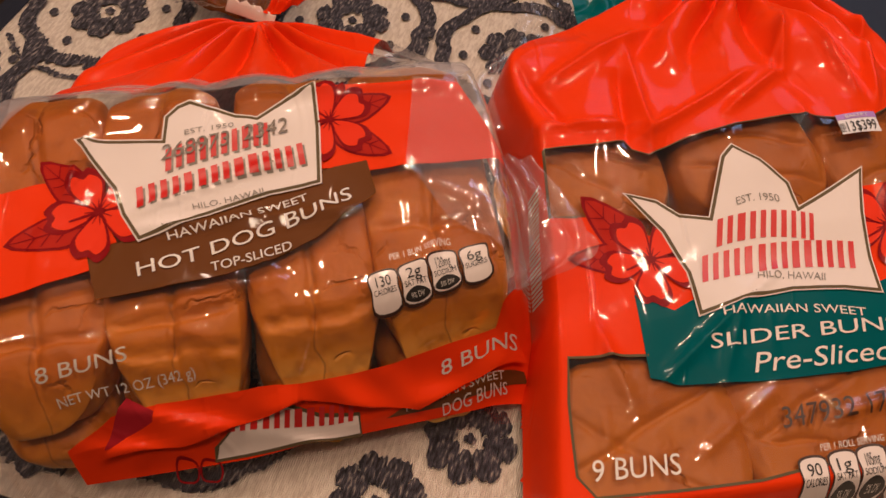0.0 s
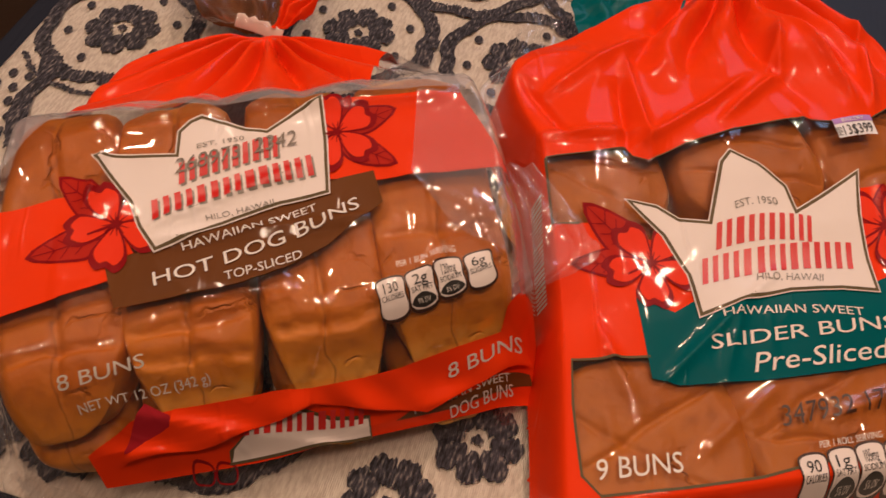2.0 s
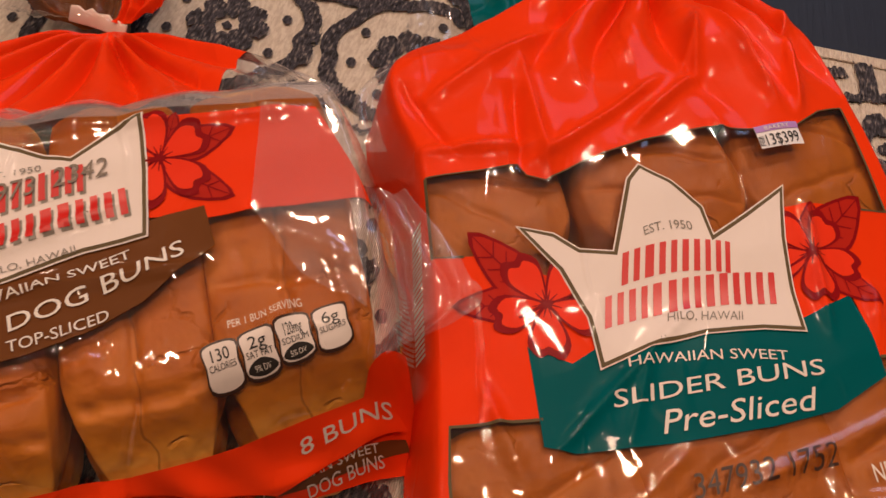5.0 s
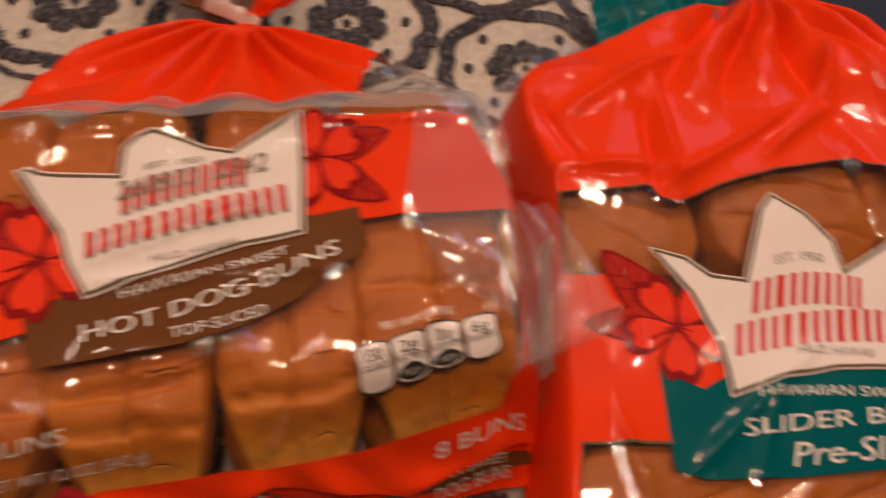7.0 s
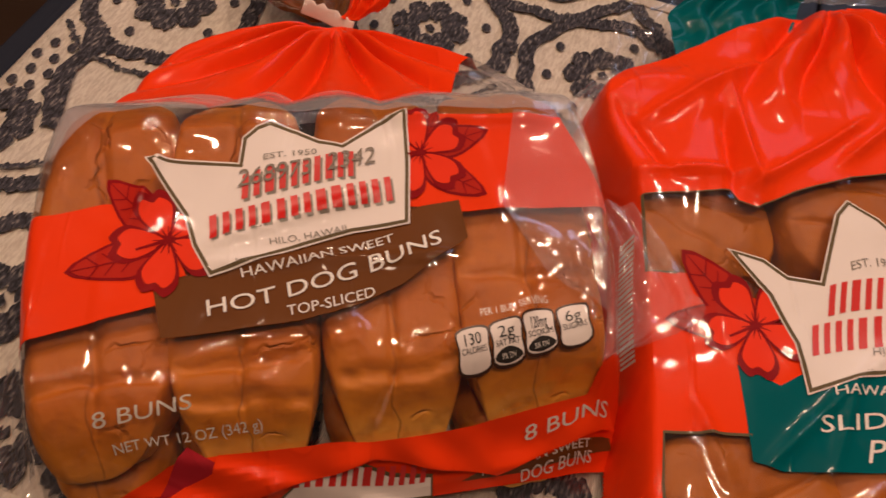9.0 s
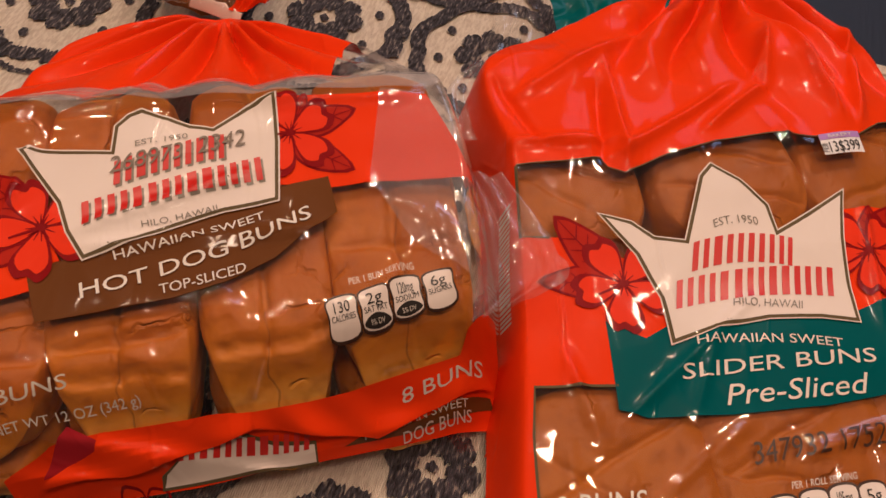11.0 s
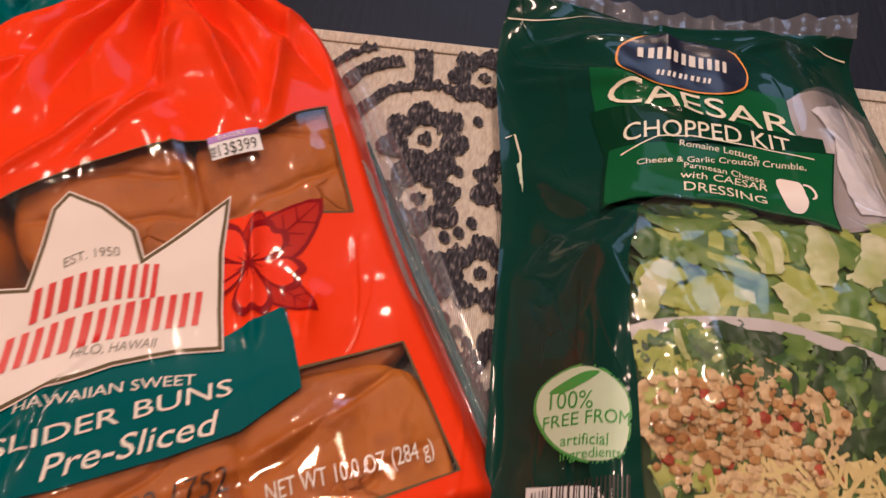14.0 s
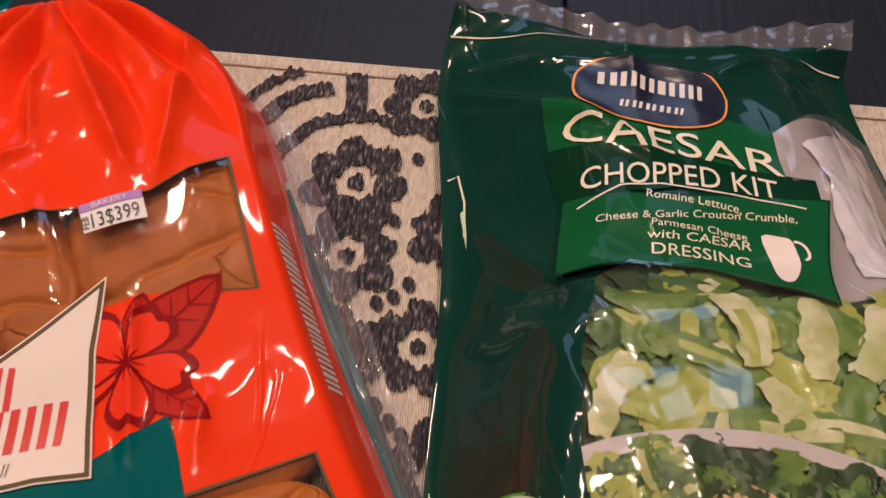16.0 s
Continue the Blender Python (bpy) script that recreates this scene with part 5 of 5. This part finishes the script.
flap("teal_underside", [((0.298, 0.15), (0.305, 0.152)), ((0.286, 0.2), (0.296, 0.203)), ((0.277, 0.26), (0.285, 0.262)), ((0.271, 0.31), (0.276, 0.312))], 0.006, 0.002, 29.0, TEAL, slider_bag, "teal printed underside")
flap("clear_corner", [((0.03, 0.29), (0.045, 0.29)), ((0.028, 0.325), (0.05, 0.33)), ((0.05, 0.352), (0.085, 0.362))], 0.03, 0.003, 31.0, MILKY, slider_bag, "clear bag corner")
for j in range(3):
    for i in range(3):
        x, y = 0.0945 + 0.0748 * i - 0.0075 * j + 0.003 * j * (1 if i else 0), 0.126 + 0.0095 * i + 0.0665 * j
        m = pose(x, y, 0.024, 3, 0, 7)
        bread((0.08, 0.071, 0.054), 2.9, 50 + 5.0 * i + 17 * j, False, ((0.004 + 0.006 * i, 0.0016, 0.5 - 0.4 * j), (-0.012, 0.0013, -0.7 + 0.5 * i)), lambda a, b: slider.on(a, b).z, m, "slider_bun", ROLL, "soft brown slider bun seen through a bag window", "bun", "buns in the slider bun bag")

# ---- salad kit bag ----
def salad_height(x, y, u, v, w):
    along = lerp_table(v, [(0, 0.012), (0.1, 0.05), (0.24, 0.066), (0.34, 0.061), (0.44, 0.048), (0.6, 0.046), (0.85, 0.036), (1, 0.041)])
    side = min(u, 1 - u) * w
    along *= 1 - 0.6 * math.sin(math.pi * u) * sm(0.78, 1, v)
    z = 0.002 + along * (0.25 + 0.75 * sm(0.0, 0.06 - 0.018 * sm(0.5, 0.3, v), side)) ** (1 - 0.8 * sm(0.6, 1, v))
    inside = sm(0.0, 0.015, side)
    z += inside * crumple(x, y, 0.0018, 0.04, 41.0)
    for a, b, amp, wd in (((0.355, 0.345), (0.42, 0.27), 0.004, 0.005), ((0.356, 0.33), (0.4, 0.29), 0.003, 0.004), ((0.36, 0.352), (0.47, 0.3), 0.003, 0.005), ((0.43, 0.34), (0.42, 0.3), 0.003, 0.006), ((0.35, 0.27), (0.37, 0.2), 0.004, 0.008), ((0.345, 0.24), (0.355, 0.16), 0.003, 0.006),
                          ((0.5, 0.32), (0.46, 0.31), 0.004, 0.004), ((0.36, 0.155), (0.35, 0.12), 0.004, 0.005), ((0.375, 0.15), (0.37, 0.115), 0.004, 0.005), ((0.345, 0.125), (0.375, 0.13), 0.003, 0.004), ((0.478, 0.25), (0.482, 0.2), 0.003, 0.003), ((0.42, 0.335), (0.52, 0.322), 0.003, 0.004)):
        z += inside * crease(x, y, a, b, amp, wd)
    return max(z, 0.0015)


SALAD_ROWS = [((0.276, 0.06), (0.475, 0.02)), ((0.306, 0.17), (0.508, 0.135)), ((0.332, 0.26), (0.53, 0.225)), ((0.35, 0.35), (0.537, 0.303)), ((0.3655, 0.386), (0.538, 0.325))]
salad = Skin(SALAD_ROWS, salad_height, 150, 160).ready()
salad_bag = thing("salad_kit_bag", "dark green glossy plastic salad kit bag with a lettuce window", "salad bag")
link("green_film", salad.mesh(), GREEN, salad_bag)
WINDOW = [(0.3729, 0.2188), (0.3576, 0.1913), (0.3466, 0.1602), (0.3438, 0.1400), (0.3384, 0.1110), (0.3336, 0.0748), (0.3389, 0.0495), (0.4656, 0.0251), (0.5, 0.12), (0.519, 0.195), (0.4455, 0.1907), (0.4359, 0.1995), (0.4156, 0.2153), (0.3879, 0.2251)]
# dark sheet under the lettuce, standing in for shade between the pieces
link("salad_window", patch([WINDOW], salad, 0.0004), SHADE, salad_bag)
# opaque pale colour in place of light leaves and white sheen on clear film
link("clear_pane", patch([[(0.4687, 0.2727), (0.5133, 0.2903), (0.5305, 0.2804), (0.519, 0.195), (0.4455, 0.1907), (0.4697, 0.2352), (0.4738, 0.2465), (0.4628, 0.2475)]], salad, 0.0005), PALEPANE, salad_bag, "pale pane, leaves and white sheen put into its colour")
# lumpy pale sheet added to carry the same whitish look
bm = patch([[(0.4775, 0.2653), (0.5111, 0.2800), (0.5174, 0.2665), (0.505, 0.21), (0.495, 0.195), (0.4682, 0.2017), (0.4740, 0.2324), (0.4805, 0.2501)]], salad, 0.0012)
for v in bm.verts:
    v.co.z += 0.0035 * abs(noise.noise(v.co * 60)) + 0.001 * noise.noise(v.co * 240)
link("pale_pane_sheet", bm, PAPER, salad_bag, "pale lumpy sheet added for leaves and sheen behind the pane")
link("clear_pane_film", patch([[(0.4687, 0.2727), (0.5133, 0.2903), (0.5305, 0.2804), (0.519, 0.195), (0.4455, 0.1907), (0.4697, 0.2352), (0.4738, 0.2465), (0.4628, 0.2475)]], salad, 0.0052), MILKY, salad_bag)
E1, E2 = Vector((0.98, -0.2)), Vector((0.2, 0.98))
A0 = Vector((0.3823, 0.1558))


def on_bag(a, b):
    p = A0 + E1 * a + E2 * b
    return (p.x, p.y)


def inside_window(p):
    n, hit = len(WINDOW), False
    for k in range(n):
        (x0, y0), (x1, y1) = WINDOW[k - 1], WINDOW[k]
        if (y0 > p[1]) != (y1 > p[1]) and p[0] < (x1 - x0) * (p[1] - y0) / (y1 - y0) + x0:
            hit = not hit
    return hit


def arc(r, n, a0, a1):
    return [(r * math.sin(radians(a0 + (a1 - a0) * k / n)), r * math.cos(radians(a0 + (a1 - a0) * k / n)) - 0.1135) for k in range(n + 1)]


rng = random.Random(5)


def leaf_piece(a, b, length, width, turn, lift, curl, mats, frill=0.15, name="lettuce_piece"):
    """A cut strip of romaine: a bent, wavy blade with a frilled edge, curled across, and a paler rib down its middle."""
    bm = bmesh.new()
    c, s = math.cos(radians(turn)), math.sin(radians(turn))
    bend, torn, sway = rng.uniform(-0.35, 0.35), rng.random() * 50, rng.uniform(-1, 1)
    ribbed = rng.random() < 0.4
    rows, NA, NB = [], 12, 6
    for k in range(NA + 1):
        q = k / NA
        full = width * (0.35 + 0.65 * math.sin(math.pi * min(1, 0.12 + 0.8 * q)) ** 0.6) * (1 + 0.25 * noise.noise(Vector((q * 2, torn, 0))))
        row = []
        for n in range(NB + 1):
            e = 2 * n / NB - 1
            edge = 1 + frill * 2 * noise.noise(Vector((q * 9, e * 2, torn))) * abs(e)
            x, y = (q - 0.5) * length + 0.12 * width * noise.noise(Vector((e * 3, torn, 4))), e * full / 2 * edge + bend * length * (4 * (q - 0.5) ** 2 - 0.5) * 0.5
            p = salad.on(*on_bag(a + x * c - y * s, b + x * s + y * c), lift)
            p.z += curl * (e * e - 0.35) + 0.0004 * sway * math.sin(q * 5 + torn) + 0.0006 * abs(e) * noise.noise(Vector((q * 14, e * 3, torn)))
            row.append(bm.verts.new(p))
        rows.append(row)
    for k in range(NA):
        for n in range(NB):
            f = bm.faces.new((rows[k][n], rows[k + 1][n], rows[k + 1][n + 1], rows[k][n + 1]))
            f.material_index = 1 if ribbed and n in (2, 3) and k < NA - 3 else 0
    bm.normal_update()
    return link(name, bm, mats, salad_bag)


def in_pane(a, b, margin):
    return all(inside_window(on_bag(a + margin * i, b + margin * j)) for i in (-1, 1) for j in (-1, 1))


count = 0
LAYERS = ((70, (0.018, 0.03), (0.013, 0.02), (3, 3, 4, 4), (2, 3), 0.35), (60, (0.016, 0.03), (0.011, 0.018), (1, 2, 2, 3, 3), (0, 1, 1, 2), 0.3), (36, (0.016, 0.034), (0.008, 0.014), (0, 0, 0, 1, 1, 2, 2), (0, 0, 1), 0.2))
for number, longs, wides, blades, ribs, frill in LAYERS:
    made = 0
    while made < number:
        a, b = rng.uniform(-0.05, 0.12), rng.uniform(-0.02, 0.07)
        if b < (0.0036 - a * a / 0.24) or not in_pane(a, b, 0.0055):
            continue
        leaf_piece(a, b, rng.uniform(*longs), rng.uniform(*wides), rng.uniform(0, 180) if rng.random() < 0.45 else rng.gauss(100, 35), 0.0006 + 0.00003 * count, rng.uniform(-0.0015, 0.0006), [LETTUCE[rng.choice(blades)], LETTUCE[rng.choice(ribs)]], frill)
        count += 1
        made += 1
inner, outer = arc(0.111, 26, -20, 52), arc(0.1162, 26, -20, 52)
rim = [on_bag(*p) for p in outer + inner[::-1]]
link("bowl_rim", patch([rim], salad, 0.0061), BOWL, salad_bag, "grey-white bowl rim printed on the film")
# the bowl's inside takes the same painted-in shade under its leaves
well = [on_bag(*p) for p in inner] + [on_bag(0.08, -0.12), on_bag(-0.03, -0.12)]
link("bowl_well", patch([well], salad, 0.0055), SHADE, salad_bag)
for k in range(170):
    q = radians(rng.uniform(-21, 46))
    r = 0.1085 - min(0.045, abs(rng.gauss(0, 0.02)))
    a, b = r * math.sin(q), r * math.cos(q) - 0.1135
    if in_pane(a, b, 0.004):
        light = q < radians(-4) and rng.random() < 0.75
        leaf_piece(a, b, rng.uniform(0.010, 0.017), rng.uniform(0.007, 0.012), rng.uniform(0, 180), 0.0058 + 0.000006 * k, rng.uniform(-0.001, 0.0006), [LETTUCE[rng.choice((1, 1, 2, 3) if light else (2, 3, 3, 4, 4, 4))], LETTUCE[rng.choice((0, 1, 2) if light else (2, 3, 4))]], 0.45)
heap = [on_bag(0.0 + 0.036 * math.cos(q) * (1 + 0.15 * math.sin(3 * q)), -0.037 + 0.021 * math.sin(q) * (1 + 0.2 * math.cos(5 * q))) for q in (2 * math.pi * k / 40 for k in range(40))]
bm = patch([heap], salad, 0.0066)
for v in bm.verts:
    v.co.z += 0.0012 * noise.noise(v.co * 300) + 0.0008 * noise.noise(v.co * 800)
link("crouton_heap", bm, CROUTON[0], salad_bag, "heap of pale crouton crumbs")
for k in range(380):
    a, b = rng.gauss(-0.001, 0.017), rng.gauss(-0.037, 0.011)
    p = on_bag(a, b)
    if not inside_window((p[0] - 0.004, p[1])) or b > -0.018:
        continue
    bm = bmesh.new()
    bmesh.ops.create_icosphere(bm, subdivisions=1, radius=rng.uniform(0.0009, 0.0025))
    push = [Vector((rng.uniform(-1, 1), rng.uniform(-1, 1), rng.uniform(-1, 1))) for _ in range(3)]
    for v in bm.verts:
        n = v.co.normalized()
        v.co *= 1 + 0.45 * sum(abs(n.dot(q)) for q in push) / 3 - 0.3 * max(0, n.dot(push[0])) + rng.uniform(-0.15, 0.15)
        v.co.z *= 0.5
        v.co += salad.on(p[0], p[1], 0.0070)
    link("crouton_crumb", bm, CROUTON[rng.choice((0, 0, 0, 0, 0, 1, 1, 1, 2))], salad_bag, smooth=False)
bed = [on_bag(0.032 + 0.042 * math.cos(q) * (1 + 0.1 * math.sin(4 * q)), -0.076 + 0.03 * math.sin(q) * (1 + 0.1 * math.cos(5 * q))) for q in (2 * math.pi * k / 40 for k in range(40))]
bm = patch([bed], salad, 0.0064)
for v in bm.verts:
    v.co.z += 0.001 * noise.noise(v.co * 260)
link("cheese_bed", bm, CHEESE, salad_bag, "bed of pale shredded cheese")
for k in range(300):
    a, b = rng.uniform(-0.012, 0.065), rng.uniform(-0.104, -0.046)
    p, q = on_bag(a, b), rng.uniform(0, math.pi)
    if b > -0.038 - 0.25 * abs(a - 0.045) or not inside_window((p[0] - 0.005, p[1])):
        continue
    l = rng.uniform(0.004, 0.009)
    ends = [on_bag(a + l * math.cos(q) * s, b + l * math.sin(q) * s + 0.001 * (s * s)) for s in (-1, -0.3, 0.3, 1)]
    link("cheese_shred", patch(band(ends, 0.0014), salad, 0.0070 + 0.000003 * k, 0.004), CHEESE, salad_bag)
link("window_border", patch([WINDOW[:7] + [(x - 0.016, y) for x, y in WINDOW[6::-1]]], salad, 0.0072), GREEN, salad_bag, "dark green film round the window")
link("clear_window_film", patch([WINDOW], salad, 0.0094, 0.003), CLEAR, salad_bag, "clear glossy window film")
link("upper_banner", patch([[(0.3842, 0.3128), (0.3786, 0.2770), (0.4639, 0.2497), (0.4683, 0.2743), (0.4533, 0.2842), (0.4231, 0.2949), (0.3960, 0.3060)]], salad, 0.0006), MIDGREEN, salad_bag)
link("lower_banner_edge", patch([inset([(0.3762, 0.2582), (0.3621, 0.2250), (0.3879, 0.2251), (0.4156, 0.2153), (0.4359, 0.1995), (0.4455, 0.1907), (0.4697, 0.2352)], -0.0009)], salad, 0.0068), DEEPGREEN, salad_bag)
link("lower_banner", patch([[(0.3762, 0.2582), (0.3621, 0.2250), (0.3879, 0.2251), (0.4156, 0.2153), (0.4359, 0.1995), (0.4455, 0.1907), (0.4697, 0.2352)]], salad, 0.007), MIDGREEN, salad_bag, "mid green printed banner")
link("name_strip", patch([[(0.3777, 0.2860), (0.3760, 0.2574), (0.4214, 0.2537), (0.4708, 0.2347), (0.4738, 0.2465), (0.4274, 0.2690)]], salad, 0.0012), DEEPGREEN, salad_bag)
oval = [tuple(Vector((0.4276, 0.3032)) + Vector((0.0293, -0.0131)) * math.copysign(abs(math.cos(q)) ** 0.8, math.cos(q)) + Vector((0.008, 0.0171)) * math.copysign(abs(math.sin(q)) ** 0.8, math.sin(q))) for q in (2 * math.pi * k / 40 for k in range(40))]
link("logo_outline", patch([oval], salad, 0.0016), ORANGE, salad_bag)
link("logo_oval", patch([inset(oval, 0.001)], salad, 0.0019), NAVYINK, salad_bag, "navy oval logo panel with plain white blocks")
blocks("logo_block", bars([1, 0.8, 0.8, 0.4, 0.8, 0.7], (0.4073, 0.3115), (0.4465, 0.2939), (0.4100, 0.3196), 0, 0.2), salad, 0.0022, WORDS, salad_bag)
blocks("logo_block", bars([0.8, 0.9, 0.9, 1, 0.8], (0.4116, 0.2971), (0.4355, 0.2878), (0.4131, 0.3005), 0, 0.4), salad, 0.0022, WORDS, salad_bag)
word("CAESAR", (0.3851, 0.2849), (0.4632, 0.2509), (0.3881, 0.2969), salad, 0.0016, CREAMWORD, salad_bag, 0.12)
word("CHOPPED KIT", (0.3841, 0.2606), (0.4556, 0.2399), (0.3873, 0.2703), salad, 0.0018, CREAMWORD, salad_bag, 0.45)
link("rule_line", patch(band([(0.3789, 0.2527), (0.3961, 0.2570), (0.4113, 0.2551), (0.4312, 0.2468), (0.4595, 0.2335)], 0.0007), salad, 0.0074), CREAMWORD, salad_bag)
for text, l, r, t in (("Romaine Lettuce,", (0.4038, 0.2502), (0.4351, 0.2359), (0.4054, 0.2537)), ("Cheese & Garlic Crouton Crumble,", (0.3823, 0.2434), (0.4535, 0.2284), (0.3834, 0.2465)), ("Parmesan Cheese", (0.4011, 0.2377), (0.4330, 0.2251), (0.4021, 0.2405)),
                      ("with CAESAR", (0.3976, 0.2329), (0.4331, 0.2210), (0.3990, 0.2362)), ("DRESSING", (0.3969, 0.2262), (0.4293, 0.2139), (0.3985, 0.2307))):
    word(text, l, r, t, salad, 0.0074, CREAMWORD, salad_bag, 0.5 if "&" in text else 0.2)
link("jug", patch([rounded([(0.4386, 0.2261), (0.4452, 0.2242), (0.4482, 0.2211), (0.4461, 0.2114), (0.4385, 0.2040), (0.4346, 0.2058), (0.4374, 0.2160)], 3)], salad, 0.0075), WHITE, salad_bag, "white dressing jug printed on the banner")
handle = [(0.4487 + 0.0032 * math.sin(radians(q)), 0.217 + 0.0042 * math.cos(radians(q))) for q in range(0, 181, 20)]
link("jug_handle", patch(band(handle, 0.0011), salad, 0.0075, 0.003), WHITE, salad_bag)
badge = rounded([(0.3158, 0.1475), (0.3201, 0.1555), (0.3299, 0.1539), (0.3369, 0.1437), (0.3393, 0.1336), (0.3338, 0.1201), (0.3243, 0.1217), (0.3175, 0.1328)], 4)
link("badge_edge", patch([inset(badge, -0.0008)], salad, 0.0072), LEAFGREEN, salad_bag)
link("badge", patch([badge], salad, 0.0075), BADGE, salad_bag, "pale green round badge")
link("badge_leaf", patch([rounded(local([(-0.5, 0.05), (-0.2, 0.14), (0.2, 0.16), (0.5, 0.0), (0.2, -0.1), (-0.2, -0.12)], (0.3271, 0.1496), 0.014, -12), 3)], salad, 0.0078), LEAFGREEN, salad_bag)
for text, l, r, t in (("100%", (0.3191, 0.1458), (0.3292, 0.1376), (0.3208, 0.1516)), ("FREE FROM", (0.3158, 0.1402), (0.3376, 0.1274), (0.3170, 0.1444)), ("artificial", (0.3185, 0.1311), (0.3301, 0.1239), (0.3196, 0.1348)), ("ingredients", (0.3172, 0.1263), (0.3326, 0.1185), (0.3181, 0.1295))):
    word(text, l, r, t, salad, 0.0079, LEAFGREEN, salad_bag)
code = link("barcode", patch([[(0.3066, 0.1229), (0.3293, 0.1099), (0.3240, 0.0918), (0.3011, 0.1038)]], salad, 0.0072), PAPER, salad_bag, "white barcode panel with black bars")
stripes = []
s = 0.05
while s < 0.95:
    w = rng.choice((0.008, 0.014, 0.022))
    l = Vector((0.3066, 0.1229))
    al, dn = Vector((0.0306, -0.0084)), Vector((-0.0056, -0.0201))
    stripes.append([tuple(l + al * q + dn * h) for q, h in ((s, 0.1), (s + w, 0.1), (s + w, 0.95), (s, 0.95))])
    s += w + rng.choice((0.012, 0.02, 0.03))
for o in stripes:
    link("barcode_bar", patch([o], salad, 0.0075, 0.006), INK, code)
link("edge_mark", patch(band([(0.3428, 0.2982), (0.3476, 0.2993), (0.3469, 0.2847), (0.3426, 0.2670)], 0.0009), salad, 0.0008), CREAMWORD, salad_bag)
link("edge_mark", patch([[(0.3439, 0.2798), (0.3463, 0.2811), (0.3435, 0.2669), (0.3420, 0.2609)]], salad, 0.0008), BADGE, salad_bag)
link("top_rule", patch(band([(0.3605, 0.3735), (0.385, 0.3640), (0.41, 0.3555), (0.46, 0.3390), (0.5, 0.3275), (0.535, 0.3180)], 0.0007), salad, 0.0008), CREAMWORD, salad_bag)


def crimp_height(x, y, u, v, w):
    return 0.035 - 0.019 * math.sin(math.pi * u) + 0.0016 * math.sin(u * 75) + crumple(x, y, 0.003, 0.014, 77.0) + 0.002 * v


link("crimped_seal", Skin([((0.3652, 0.383), (0.5385, 0.323)), ((0.368, 0.392), (0.5415, 0.331)), ((0.3705, 0.401), (0.5455, 0.3385))], crimp_height, 120, 14).mesh(), MILKY, salad_bag, "crinkled clear sealed edge")
flap("side_seam", [((0.336, 0.2), (0.344, 0.2)), ((0.334, 0.235), (0.343, 0.235)), ((0.34, 0.28), (0.348, 0.28))], 0.012, 0.003, 51.0, MILKY, salad_bag, "clear folded side seam")


# ---- wrapped packet beside the salad ----
def packet_height(x, y, u, v, w):
    return 0.003 + 0.042 * sm(0, 0.16, u) ** 0.5 * sm(0, 0.2, 1 - u) * (0.45 + 0.55 * sm(0, 0.25, v) * sm(0, 0.2, 1 - v)) + crumple(x, y, 0.0016, 0.035, 61.0)


packet = link("wrapped_packet", Skin([((0.51, 0.04), (0.64, 0.02)), ((0.527, 0.14), (0.67, 0.1)), ((0.531, 0.22), (0.69, 0.18)), ((0.545, 0.268), (0.69, 0.25)), ((0.58, 0.29), (0.66, 0.275))], packet_height, 70, 70).mesh(), WRAP)
tagged(packet, "beige translucent plastic packet lying beside the salad bag", "packet")
